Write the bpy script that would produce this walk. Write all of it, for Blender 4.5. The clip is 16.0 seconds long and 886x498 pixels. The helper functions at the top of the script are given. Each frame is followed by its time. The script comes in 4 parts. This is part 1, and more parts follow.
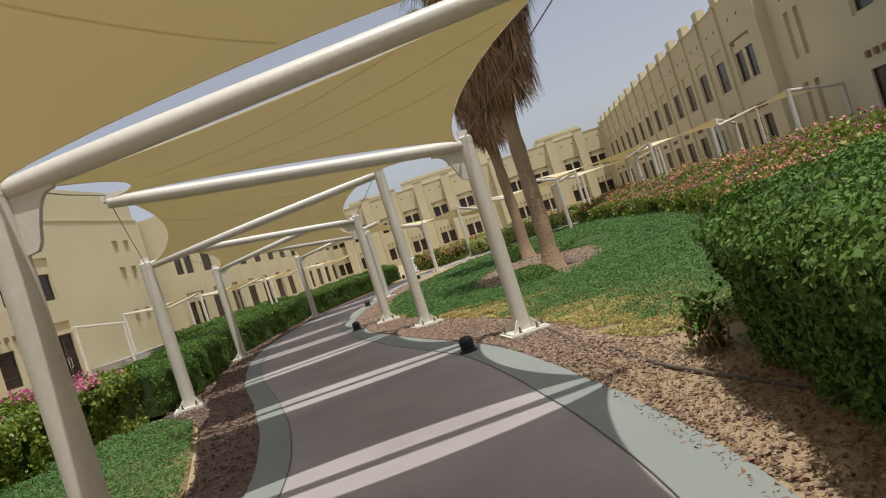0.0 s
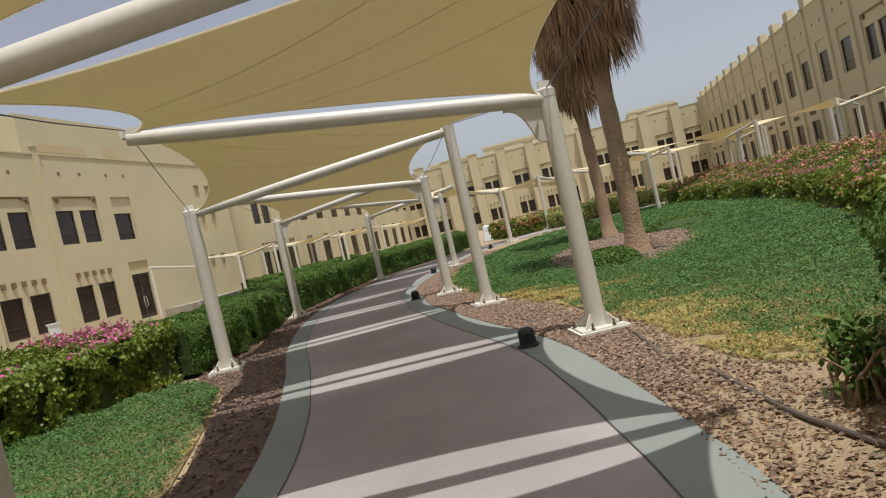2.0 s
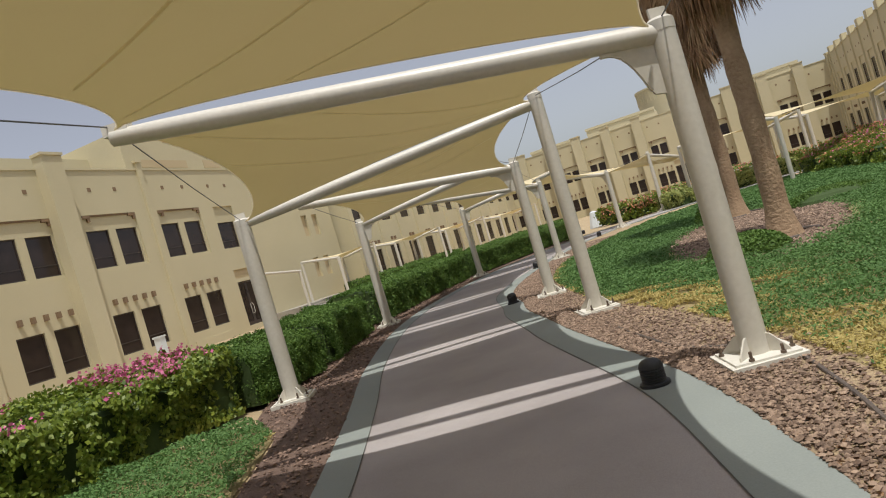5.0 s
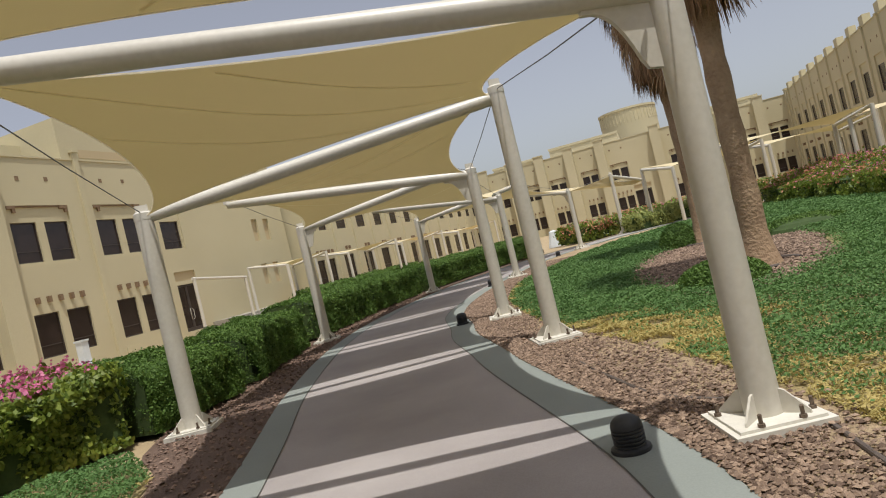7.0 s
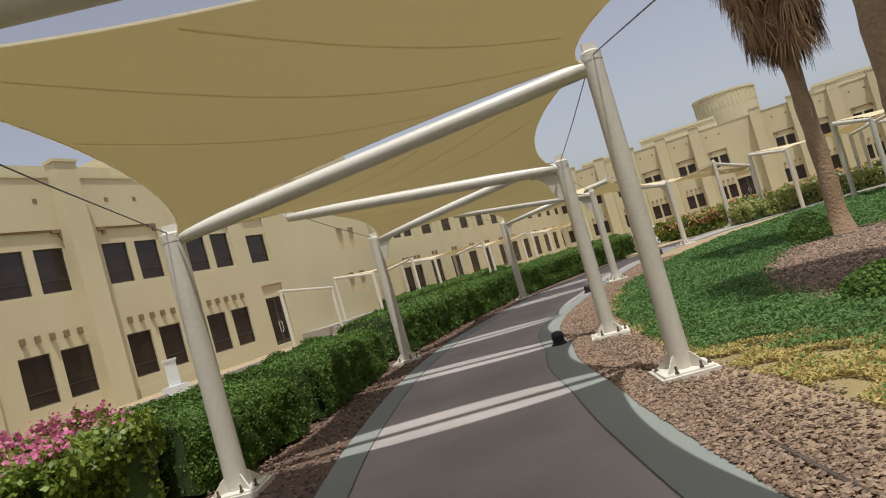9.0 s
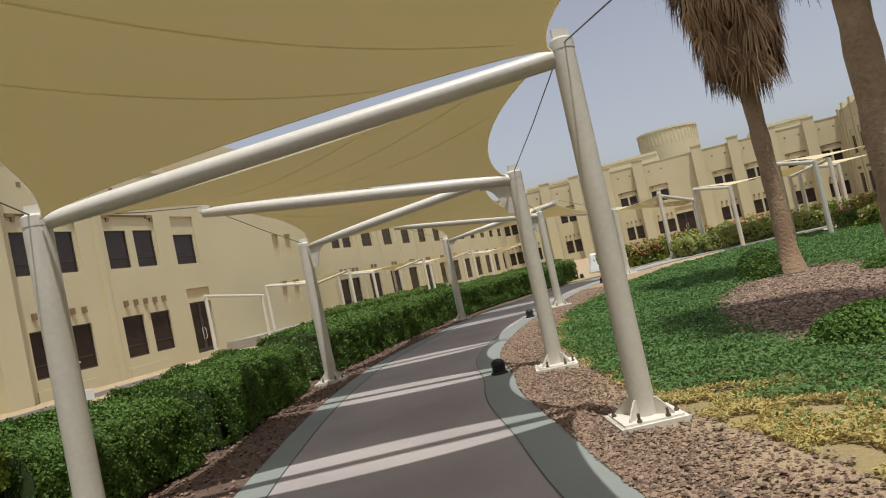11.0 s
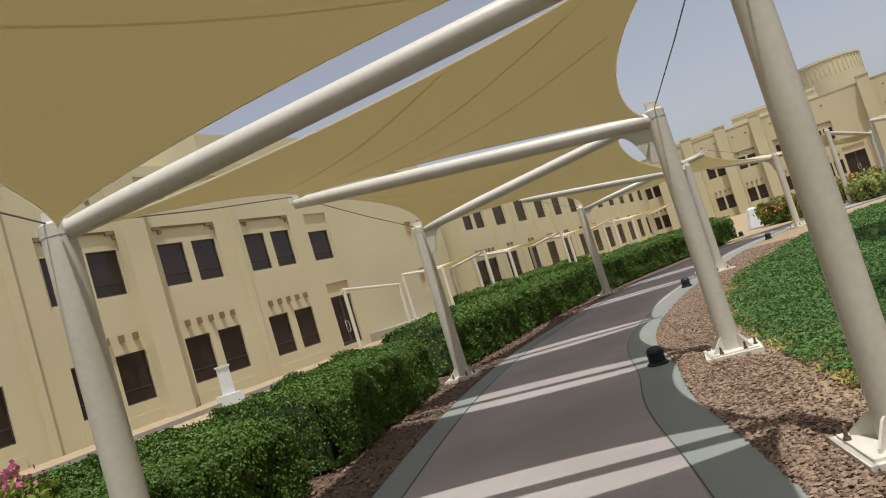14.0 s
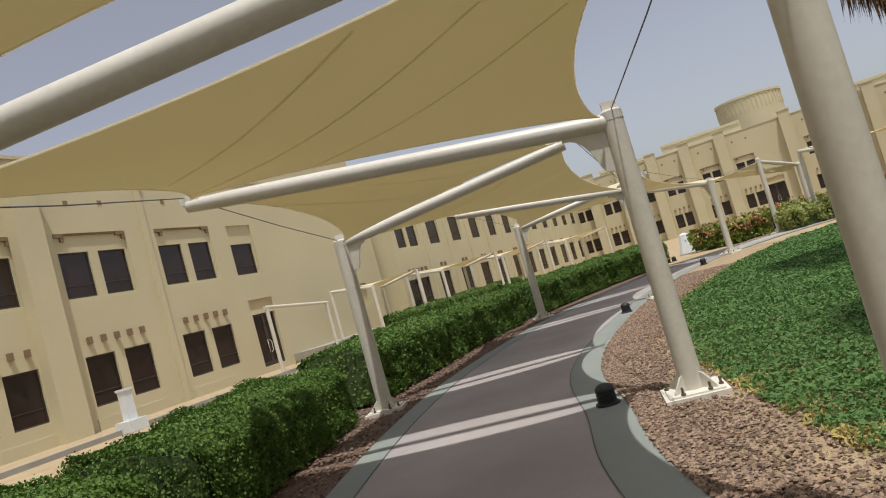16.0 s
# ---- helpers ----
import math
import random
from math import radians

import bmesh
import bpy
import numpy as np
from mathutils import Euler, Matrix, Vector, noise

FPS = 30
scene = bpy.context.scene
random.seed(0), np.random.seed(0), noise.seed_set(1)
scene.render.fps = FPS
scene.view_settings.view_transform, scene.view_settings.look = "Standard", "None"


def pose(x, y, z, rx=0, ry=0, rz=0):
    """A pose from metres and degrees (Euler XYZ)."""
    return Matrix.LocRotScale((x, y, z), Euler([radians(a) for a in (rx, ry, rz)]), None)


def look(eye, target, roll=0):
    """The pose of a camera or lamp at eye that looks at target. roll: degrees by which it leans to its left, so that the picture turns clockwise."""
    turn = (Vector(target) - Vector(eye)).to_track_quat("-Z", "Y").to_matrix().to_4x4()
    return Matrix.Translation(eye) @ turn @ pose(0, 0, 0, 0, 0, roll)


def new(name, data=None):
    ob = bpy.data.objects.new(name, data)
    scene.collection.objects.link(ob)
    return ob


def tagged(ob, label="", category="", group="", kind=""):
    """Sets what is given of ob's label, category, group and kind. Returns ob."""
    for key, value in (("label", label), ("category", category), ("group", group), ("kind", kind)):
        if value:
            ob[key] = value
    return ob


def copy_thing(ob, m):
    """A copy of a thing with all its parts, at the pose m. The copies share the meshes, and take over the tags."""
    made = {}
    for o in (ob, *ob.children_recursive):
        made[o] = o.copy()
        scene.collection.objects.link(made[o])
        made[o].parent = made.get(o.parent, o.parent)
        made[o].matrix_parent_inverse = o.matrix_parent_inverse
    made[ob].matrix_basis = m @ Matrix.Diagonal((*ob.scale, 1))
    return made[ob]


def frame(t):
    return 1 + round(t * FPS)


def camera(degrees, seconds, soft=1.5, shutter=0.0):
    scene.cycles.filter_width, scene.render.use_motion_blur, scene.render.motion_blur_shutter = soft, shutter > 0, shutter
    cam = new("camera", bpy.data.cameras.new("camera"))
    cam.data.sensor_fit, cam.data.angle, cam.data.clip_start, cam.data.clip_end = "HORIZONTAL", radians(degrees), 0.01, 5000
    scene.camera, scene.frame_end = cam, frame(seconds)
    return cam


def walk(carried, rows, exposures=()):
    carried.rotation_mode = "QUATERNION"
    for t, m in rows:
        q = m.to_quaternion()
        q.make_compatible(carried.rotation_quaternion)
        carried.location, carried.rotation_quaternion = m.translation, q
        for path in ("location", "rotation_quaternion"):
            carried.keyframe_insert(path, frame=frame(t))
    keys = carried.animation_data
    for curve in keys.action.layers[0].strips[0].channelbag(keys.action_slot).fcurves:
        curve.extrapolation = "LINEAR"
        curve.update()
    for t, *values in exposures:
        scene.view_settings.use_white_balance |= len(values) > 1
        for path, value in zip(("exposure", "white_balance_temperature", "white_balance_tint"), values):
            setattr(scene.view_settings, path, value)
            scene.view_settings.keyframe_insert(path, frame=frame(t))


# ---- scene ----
cam = camera(66.0, 16.0, 1.1)
PATH = [
    (0, (0.997, 1.502, 1.445), (0.792, 3.492, 1.42), -17.6),
    (0.5, (0.947, 1.876, 1.462), (0.85, 3.874, 1.486), -13.2),
    (1, (0.957, 2.2, 1.512), (0.793, 4.192, 1.576), -15.2),
    (1.5, (1.068, 2.538, 1.468), (0.676, 4.498, 1.541), -16.4),
    (2, (1.006, 2.862, 1.433), (0.56, 4.811, 1.373), -13.1),
    (2.5, (0.896, 3.22, 1.476), (0.497, 5.179, 1.52), -12.0),
    (3, (0.964, 3.564, 1.476), (0.445, 5.493, 1.581), -14.8),
    (3.5, (0.915, 3.926, 1.442), (0.291, 5.826, 1.423), -13.6),
    (4, (0.738, 4.244, 1.472), (0.192, 6.168, 1.436), -12.9),
    (4.5, (0.727, 4.519, 1.461), (0.1, 6.417, 1.525), -14.8),
    (4.7, (0.759, 4.662, 1.468), (0.022, 6.517, 1.585), -16.6),
    (5, (0.793, 4.791, 1.457), (0.049, 6.647, 1.451), -16.5),
    (7.3, (0.392, 6.335, 1.368), (-0.174, 8.253, 1.378), -12.2),
    (7.5, (0.324, 6.497, 1.377), (-0.144, 8.442, 1.399), -13.2),
    (8, (0.316, 6.854, 1.46), (-0.327, 8.747, 1.504), -14.0),
    (8.2, (0.219, 7.072, 1.508), (-0.541, 8.92, 1.587), -15.8),
    (10.3, (-0.083, 8.146, 1.468), (-1.003, 9.922, 1.499), -15.3),
    (10.5, (-0.148, 8.264, 1.48), (-1.079, 10.034, 1.441), -15.1),
    (11, (-0.351, 8.644, 1.466), (-1.044, 10.518, 1.544), -12.2),
    (11.5, (-0.454, 8.79, 1.494), (-1.13, 10.672, 1.55), -13.7),
    (12, (-0.427, 9.005, 1.47), (-1.334, 10.778, 1.66), -17.0),
    (12.5, (-0.503, 9.416, 1.446), (-1.3, 11.25, 1.461), -14.3),
    (13, (-0.699, 9.557, 1.476), (-1.342, 11.451, 1.5), -12.2),
    (13.5, (-0.775, 9.759, 1.483), (-1.608, 11.577, 1.508), -14.7),
    (13.9, (-0.835, 10.062, 1.472), (-1.752, 11.836, 1.583), -16.8),
    (14, (-0.80, 10.13, 1.459), (-1.859, 11.822, 1.578), -17.1),
    (14.5, (-0.962, 10.324, 1.431), (-1.933, 12.073, 1.431), -13.6),
    (15, (-1.171, 10.626, 1.526), (-1.865, 12.5, 1.618), -12.5),
    (15.5, (-1.241, 10.816, 1.546), (-1.934, 12.691, 1.608), -13.6),
    (16, (-1.304, 11.17, 1.473), (-2.188, 12.96, 1.59), -15.9),
]
walk(cam, [(t, look(eye, target, roll)) for t, eye, target, roll in PATH], [(0, -0.48)])

# ---- light ----
SUN_WAY = Vector((0.195, -0.225, 1.0)).normalized()
world = bpy.data.worlds.new("sky")
scene.world = world
world.use_nodes = True
wn = world.node_tree
for n in list(wn.nodes):
    wn.nodes.remove(n)
sky = wn.nodes.new("ShaderNodeTexSky")
sky.sky_type = "NISHITA"
sky.sun_disc = False
sky.sun_elevation = math.asin(SUN_WAY.z)
sky.sun_rotation = math.atan2(SUN_WAY.x, SUN_WAY.y)
sky.air_density, sky.dust_density, sky.ozone_density = 1.0, 2.5, 1.0
haze = wn.nodes.new("ShaderNodeHueSaturation")
haze.inputs["Saturation"].default_value = 0.44
haze.inputs["Hue"].default_value = 0.515
haze.inputs["Value"].default_value = 1.16
back = wn.nodes.new("ShaderNodeBackground")
back.inputs["Strength"].default_value = 0.15
wout = wn.nodes.new("ShaderNodeOutputWorld")
wn.links.new(sky.outputs[0], haze.inputs["Color"])
wn.links.new(haze.outputs[0], back.inputs["Color"])
wn.links.new(back.outputs[0], wout.inputs["Surface"])
sun = new("sun", bpy.data.lights.new("sun", "SUN"))
sun.data.energy, sun.data.angle, sun.data.color = 4.8, radians(0.55), (1.0, 0.965, 0.895)
sun.matrix_world = look(SUN_WAY * 60, (0, 0, 0))

# ---- materials ----


def mat(name, a, b, rough=0.8, grain=40.0, blotch=1.5, bump=0.25, metal=0.0, spread=0.5, island=0.0, per_object=0.0, through_light=0.0, bump_size=0.01):
    """A surface between colours a and b: blotches and grain by object position, with fine relief."""
    m = bpy.data.materials.new(name)
    m.use_nodes = True
    nt = m.node_tree
    nodes, links = nt.nodes, nt.links
    bsdf = nodes["Principled BSDF"]
    bsdf.inputs["Roughness"].default_value = rough
    bsdf.inputs["Metallic"].default_value = metal
    geo = nodes.new("ShaderNodeNewGeometry")
    big = nodes.new("ShaderNodeTexNoise")
    big.inputs["Scale"].default_value, big.inputs["Detail"].default_value = blotch, 6.0
    small = nodes.new("ShaderNodeTexNoise")
    small.inputs["Scale"].default_value, small.inputs["Detail"].default_value = grain, 4.0
    for n in (big, small):
        links.new(geo.outputs["Position"], n.inputs["Vector"])
    add = nodes.new("ShaderNodeMath")
    add.operation = "ADD"
    links.new(big.outputs["Fac"], add.inputs[0])
    links.new(small.outputs["Fac"], add.inputs[1])
    fac = nodes.new("ShaderNodeMapRange")
    fac.inputs["From Min"].default_value, fac.inputs["From Max"].default_value = 1.0 - spread, 1.0 + spread
    links.new(add.outputs[0], fac.inputs["Value"])
    value = fac.outputs["Result"]
    if island or per_object:
        mix = nodes.new("ShaderNodeMath")
        mix.operation = "MULTIPLY_ADD"
        mix.use_clamp = True
        if island:
            links.new(geo.outputs["Random Per Island"], mix.inputs[0])
        else:
            info = nodes.new("ShaderNodeObjectInfo")
            links.new(info.outputs["Random"], mix.inputs[0])
        k = island or per_object
        mix.inputs[1].default_value = k
        scale = nodes.new("ShaderNodeMath")
        scale.operation = "MULTIPLY"
        scale.inputs[1].default_value = 1.0 - k
        links.new(value, scale.inputs[0])
        links.new(scale.outputs[0], mix.inputs[2])
        value = mix.outputs[0]
    ramp = nodes.new("ShaderNodeMix")
    ramp.data_type = "RGBA"
    ramp.inputs["A"].default_value, ramp.inputs["B"].default_value = (*a, 1), (*b, 1)
    links.new(value, ramp.inputs["Factor"])
    links.new(ramp.outputs["Result"], bsdf.inputs["Base Color"])
    if bump:
        bn = nodes.new("ShaderNodeBump")
        bn.inputs["Strength"].default_value, bn.inputs["Distance"].default_value = bump, bump_size
        links.new(small.outputs["Fac"], bn.inputs["Height"])
        links.new(bn.outputs["Normal"], bsdf.inputs["Normal"])
    if through_light:
        tr = nodes.new("ShaderNodeBsdfTranslucent")
        links.new(ramp.outputs["Result"], tr.inputs["Color"])
        ms = nodes.new("ShaderNodeMixShader")
        ms.inputs[0].default_value = through_light
        links.new(bsdf.outputs[0], ms.inputs[1])
        links.new(tr.outputs[0], ms.inputs[2])
        links.new(ms.outputs[0], nodes["Material Output"].inputs["Surface"])
    return m


M_asphalt = mat("printed_asphalt", (0.285, 0.257, 0.254), (0.43, 0.395, 0.39), 0.85, 160, 0.8, 0.45, spread=0.32, bump_size=0.004)
M_band = mat("concrete_band", (0.205, 0.231, 0.218), (0.28, 0.306, 0.288), 0.8, 90, 0.9, 0.2, bump_size=0.003)
M_joint = mat("joint", (0.07, 0.065, 0.06), (0.11, 0.10, 0.095), 0.9)
M_sand = mat("sandy_soil", (0.30, 0.225, 0.135), (0.50, 0.385, 0.235), 0.95, 60, 1.4, 0.7)
M_chips = mat("stone_bed", (0.13, 0.085, 0.064), (0.25, 0.175, 0.135), 0.95, 70, 2.0, 0.9, bump_size=0.02)
M_stone = mat("reddish_stones", (0.072, 0.042, 0.030), (0.41, 0.295, 0.215), 0.9, 60, 3, 0.4, island=0.8)
M_bed_soil = mat("litter_strewn_soil", (0.23, 0.168, 0.105), (0.47, 0.355, 0.22), 0.95, 45, 1.6, 0.9, bump_size=0.02)
M_grass = mat("yellow_green_grass", (0.16, 0.21, 0.05), (0.42, 0.44, 0.14), 0.7, 8, 1.2, 0, island=0.6, through_light=0.3)
M_mulch = mat("dark_chips", (0.09, 0.056, 0.041), (0.21, 0.14, 0.108), 0.95, 70, 2.0, 0.9, bump_size=0.02)
M_mulch_stone = mat("dark_brown_chips", (0.07, 0.042, 0.032), (0.33, 0.225, 0.17), 0.9, 60, 3, 0.4, island=0.8)
# brown of the timber ends; also the dark of the vent holes
M_timber_shade = mat("brown_timber_vent_shade", (0.17, 0.11, 0.065), (0.27, 0.185, 0.11), 0.8, 30, 3, 0.2)
M_soil_green = mat("planted_soil", (0.17, 0.14, 0.065), (0.40, 0.31, 0.15), 0.95, 50, 1.6, 0.9)
M_cover = mat("ground_cover_leaf", (0.052, 0.130, 0.030), (0.165, 0.298, 0.088), 0.75, 8, 0.8, 0, island=0.45, through_light=0.3)
M_dry = mat("dry_ground_cover_leaf", (0.34, 0.29, 0.09), (0.62, 0.50, 0.20), 0.8, 8, 0.8, 0, island=0.6, through_light=0.25)
M_hedge = mat("hedge_leaf", (0.036, 0.090, 0.012), (0.150, 0.262, 0.042), 0.72, 6, 1.2, 0, island=0.45, through_light=0.18)
# dark green of the solid cores: the shade between the leaves, as colour
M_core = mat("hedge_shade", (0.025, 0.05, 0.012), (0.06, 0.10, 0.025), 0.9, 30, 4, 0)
M_boug = mat("bougainvillea_leaf", (0.06, 0.12, 0.015), (0.30, 0.36, 0.05), 0.5, 6, 1.5, 0, island=0.7, through_light=0.3)
M_pink = mat("pink_bract", (0.56, 0.085, 0.25), (0.76, 0.27, 0.42), 0.6, 6, 2, 0, island=0.7, through_light=0.3)
M_orange = mat("orange_bract", (0.58, 0.19, 0.12), (0.78, 0.42, 0.25), 0.6, 6, 2, 0, island=0.7, through_light=0.3)
M_fabric = mat("cream_shade_cloth", (0.66, 0.56, 0.34), (0.74, 0.64, 0.41), 0.75, 300, 0.35, 0.1, through_light=0.152, bump_size=0.002)
_n = M_fabric.node_tree.nodes
for _k in _n:
    if _k.type == "BSDF_TRANSLUCENT":
        M_fabric.node_tree.links.remove(_k.inputs["Color"].links[0])
        _k.inputs["Color"].default_value = (0.62, 0.475, 0.19, 1)
M_seam = M_fabric.copy()
M_seam.name = "shade_cloth_seam"
for _k in M_seam.node_tree.nodes:
    if _k.type == "MIX_SHADER":
        _k.inputs[0].default_value = 0.8
    if _k.type == "BSDF_TRANSLUCENT":
        _k.inputs["Color"].default_value = (0.9, 0.86, 0.76, 1)
M_steel = mat("cream_painted_steel", (0.56, 0.53, 0.46), (0.66, 0.63, 0.56), 0.38, 25, 1.8, 0.06, spread=0.38, bump_size=0.002)
M_plinth = mat("white_painted_plinth", (0.60, 0.58, 0.52), (0.74, 0.71, 0.64), 0.75, 40, 5, 0.25, bump_size=0.004)
M_bolt = mat("rusty_bolt", (0.10, 0.07, 0.05), (0.22, 0.17, 0.13), 0.6, 80, 10, 0.2, metal=0.5)
M_cable = mat("steel_cable", (0.10, 0.10, 0.10), (0.2, 0.2, 0.2), 0.5, 80, 10, 0.1, metal=0.6)
M_lamp = mat("black_lamp_housing", (0.014, 0.015, 0.018), (0.035, 0.036, 0.04), 0.55, 40, 4, 0.1)
M_wall = mat("sand_render", (0.50, 0.446, 0.288), (0.58, 0.522, 0.350), 0.9, 25, 0.25, 0.15, spread=0.4)
# wall render toned down: the shade of recesses and slots is in the colour
M_recess = mat("shaded_recess_render", (0.49, 0.39, 0.235), (0.56, 0.46, 0.29), 0.9, 25, 0.4, 0.15)
M_roof = mat("roof_screed", (0.5, 0.45, 0.36), (0.6, 0.54, 0.43), 0.9, 10, 0.4, 0.1)
M_pane = mat("tinted_glass", (0.022, 0.014, 0.012), (0.040, 0.027, 0.024), 0.2, 2, 0.5, 0)
M_frame = mat("dark_window_frame", (0.035, 0.026, 0.022), (0.06, 0.045, 0.04), 0.45, 20, 2, 0)
M_steps = mat("grey_stone_steps", (0.26, 0.245, 0.215), (0.38, 0.355, 0.31), 0.8, 30, 2, 0.2)
M_trunk = mat("palm_bark", (0.25, 0.158, 0.094), (0.47, 0.335, 0.215), 0.95, 18, 2.5, 0.9, bump_size=0.03)
M_skirt = mat("dry_palm_frond", (0.12, 0.062, 0.034), (0.44, 0.265, 0.145), 0.85, 12, 2, 0, island=0.6, through_light=0.1)
M_skirt_pale = mat("pale_dry_palm_frond", (0.24, 0.14, 0.075), (0.56, 0.39, 0.225), 0.85, 12, 2, 0, island=0.6, through_light=0.1)
M_frond = mat("green_palm_frond", (0.06, 0.11, 0.02), (0.22, 0.26, 0.06), 0.6, 10, 2, 0, island=0.6, through_light=0.3)
M_hose = mat("irrigation_pipe", (0.07, 0.055, 0.05), (0.15, 0.12, 0.10), 0.7, 40, 6, 0.2)
M_white = mat("pale_painted_metal", (0.60, 0.64, 0.66), (0.72, 0.76, 0.78), 0.5, 20, 2, 0.1)
M_blue = mat("blue_plastic", (0.02, 0.07, 0.42), (0.03, 0.10, 0.5), 0.5, 20, 2, 0.1)

# ---- mesh helpers ----


class Shape:
    """Collects vertices and faces for one mesh."""

    def __init__(self):
        self.v, self.f = [], []

    def add(self, verts, faces):
        k = len(self.v)
        self.v += [tuple(p) for p in verts]
        self.f += [tuple(i + k for i in f) for f in faces]
        return self

    def box(self, x0, x1, y0, y1, z0, z1, m=None):
        p = [Vector((x, y, z)) for z in (z0, z1) for y in (y0, y1) for x in (x0, x1)]
        if m is not None:
            p = [m @ q for q in p]
        return self.add(p, [(0, 2, 3, 1), (4, 5, 7, 6), (0, 1, 5, 4), (2, 6, 7, 3), (0, 4, 6, 2), (1, 3, 7, 5)])

    def tube(self, path, radii, n=16, caps=True):
        path = [Vector(p) for p in path]
        if not hasattr(radii, "__len__"):
            radii = [radii] * len(path)
        rings = []
        side = None
        for i, p in enumerate(path):
            way = (path[min(i + 1, len(path) - 1)] - path[max(i - 1, 0)]).normalized()
            if side is None:
                ref = Vector((0, 0, 1)) if abs(way.z) < 0.9 else Vector((1, 0, 0))
                side = way.cross(ref).normalized()
            side = (side - way * side.dot(way)).normalized()
            up = side.cross(way)
            rings.append([p + radii[i] * (math.cos(a) * side + math.sin(a) * up) for a in (2 * math.pi * k / n for k in range(n))])
        faces = [(i * n + k, i * n + (k + 1) % n, (i + 1) * n + (k + 1) % n, (i + 1) * n + k) for i in range(len(rings) - 1) for k in range(n)]
        if caps:
            faces += [tuple(range(n))[::-1], tuple(range((len(rings) - 1) * n, len(rings) * n))]
        return self.add([p for r in rings for p in r], faces)

    def lathe(self, profile, n=20, m=None):
        """Turn (radius, height) pairs about z."""
        pts = [Vector((r * math.cos(2 * math.pi * k / n), r * math.sin(2 * math.pi * k / n), z)) for r, z in profile for k in range(n)]
        if m is not None:
            pts = [m @ p for p in pts]
        faces = [(i * n + k, i * n + (k + 1) % n, (i + 1) * n + (k + 1) % n, (i + 1) * n + k) for i in range(len(profile) - 1) for k in range(n)]
        faces += [tuple(range(n))[::-1], tuple(range((len(profile) - 1) * n, len(profile) * n))]
        return self.add(pts, faces)

    def plate(self, outline, thick, m):
        """A flat plate: outline in local x, z; thick along local y."""
        n = len(outline)
        pts = [m @ Vector((x, s * thick / 2, z)) for s in (-1, 1) for x, z in outline]
        faces = [tuple(range(n)), tuple(range(n, 2 * n))[::-1]] + [(i, (i + 1) % n + 0, n + (i + 1) % n, n + i)[::-1] for i in range(n)]
        return self.add(pts, faces)

    def mesh(self, name, smooth=False):
        me = bpy.data.meshes.new(name)
        me.from_pydata(self.v, [], self.f)
        me.update()
        if smooth:
            me.shade_smooth()
            me.set_sharp_from_angle(angle=radians(40))
        return me


def part(name, shape, material, parent=None, label="", smooth=False):
    me = shape if isinstance(shape, bpy.types.Mesh) else shape.mesh(name, smooth)
    if not me.materials:
        me.materials.append(material)
    ob = new(name, me)
    if parent is not None:
        ob.parent = parent
    if label:
        ob["label"] = label
    return ob


def thing(name, at, label, category, group="", kind=""):
    ob = new(name)
    ob.location = at
    ob.empty_display_size = 0.2
    return tagged(ob, label, category, group, kind)


def spline(points, step=0.25):
    """Points along a smooth curve through the given ones (Catmull-Rom), as an array."""
    p = np.array(points, float)
    p = np.vstack([2 * p[0] - p[1], p, 2 * p[-1] - p[-2]])
    out = []
    for i in range(1, len(p) - 2):
        n = max(2, int(np.linalg.norm(p[i + 1] - p[i]) / step))
        for t in np.arange(n) / n:
            out.append(0.5 * (2 * p[i] + (p[i + 1] - p[i - 1]) * t + (2 * p[i - 1] - 5 * p[i] + 4 * p[i + 1] - p[i + 2]) * t * t + (3 * p[i] - p[i - 1] - 3 * p[i + 1] + p[i + 2]) * t**3))
    out.append(p[-2])
    return np.array(out)


def resample(line, n):
    d = np.r_[0, np.cumsum(np.linalg.norm(np.diff(line, axis=0), axis=1))]
    s = np.linspace(0, d[-1], n)
    return np.stack([np.interp(s, d, line[:, k]) for k in range(line.shape[1])], 1)


def ribbon(left, right, z, thick=0.0, across=1):
    """A strip between two lines of equal length."""
    s = Shape()
    n = len(left)
    pts = [(*(left[i] * (1 - k / across) + right[i] * (k / across)), z) for i in range(n) for k in range(across + 1)]
    w = across + 1
    s.add(pts, [(i * w + k, i * w + k + 1, (i + 1) * w + k + 1, (i + 1) * w + k) for i in range(n - 1) for k in range(across)])
    if thick:
        for line in (left, right):
            s.add([(*p, z) for p in line] + [(*p, z - thick) for p in line], [(i, i + 1, n + i + 1, n + i) for i in range(n - 1)])
    return s


def offset(line, d):
    way = np.gradient(line, axis=0)
    way /= np.linalg.norm(way, axis=1)[:, None]
    return line + d * np.stack([way[:, 1], -way[:, 0]], 1)


def inside(px, py, poly):
    hit = np.zeros(len(px), bool)
    j = len(poly) - 1
    for i in range(len(poly)):
        (xi, yi), (xj, yj) = poly[i], poly[j]
        cross = ((yi > py) != (yj > py)) & (px < (xj - xi) * (py - yi) / (yj - yi + 1e-12) + xi)
        hit ^= cross
        j = i
    return hit


def sheet(poly, z):
    s = Shape()
    bm = bmesh.new()
    f = bm.faces.new([bm.verts.new((x, y, z)) for x, y in poly])
    bmesh.ops.triangulate(bm, faces=[f])
    bm.normal_update()
    if sum(f.normal.z for f in bm.faces) < 0:
        bmesh.ops.reverse_faces(bm, faces=bm.faces)
    bm.verts.index_update()
    s.add([v.co for v in bm.verts], [[v.index for v in f.verts] for f in bm.faces])
    bm.free()
    return s


RNG = np.random.default_rng(7)


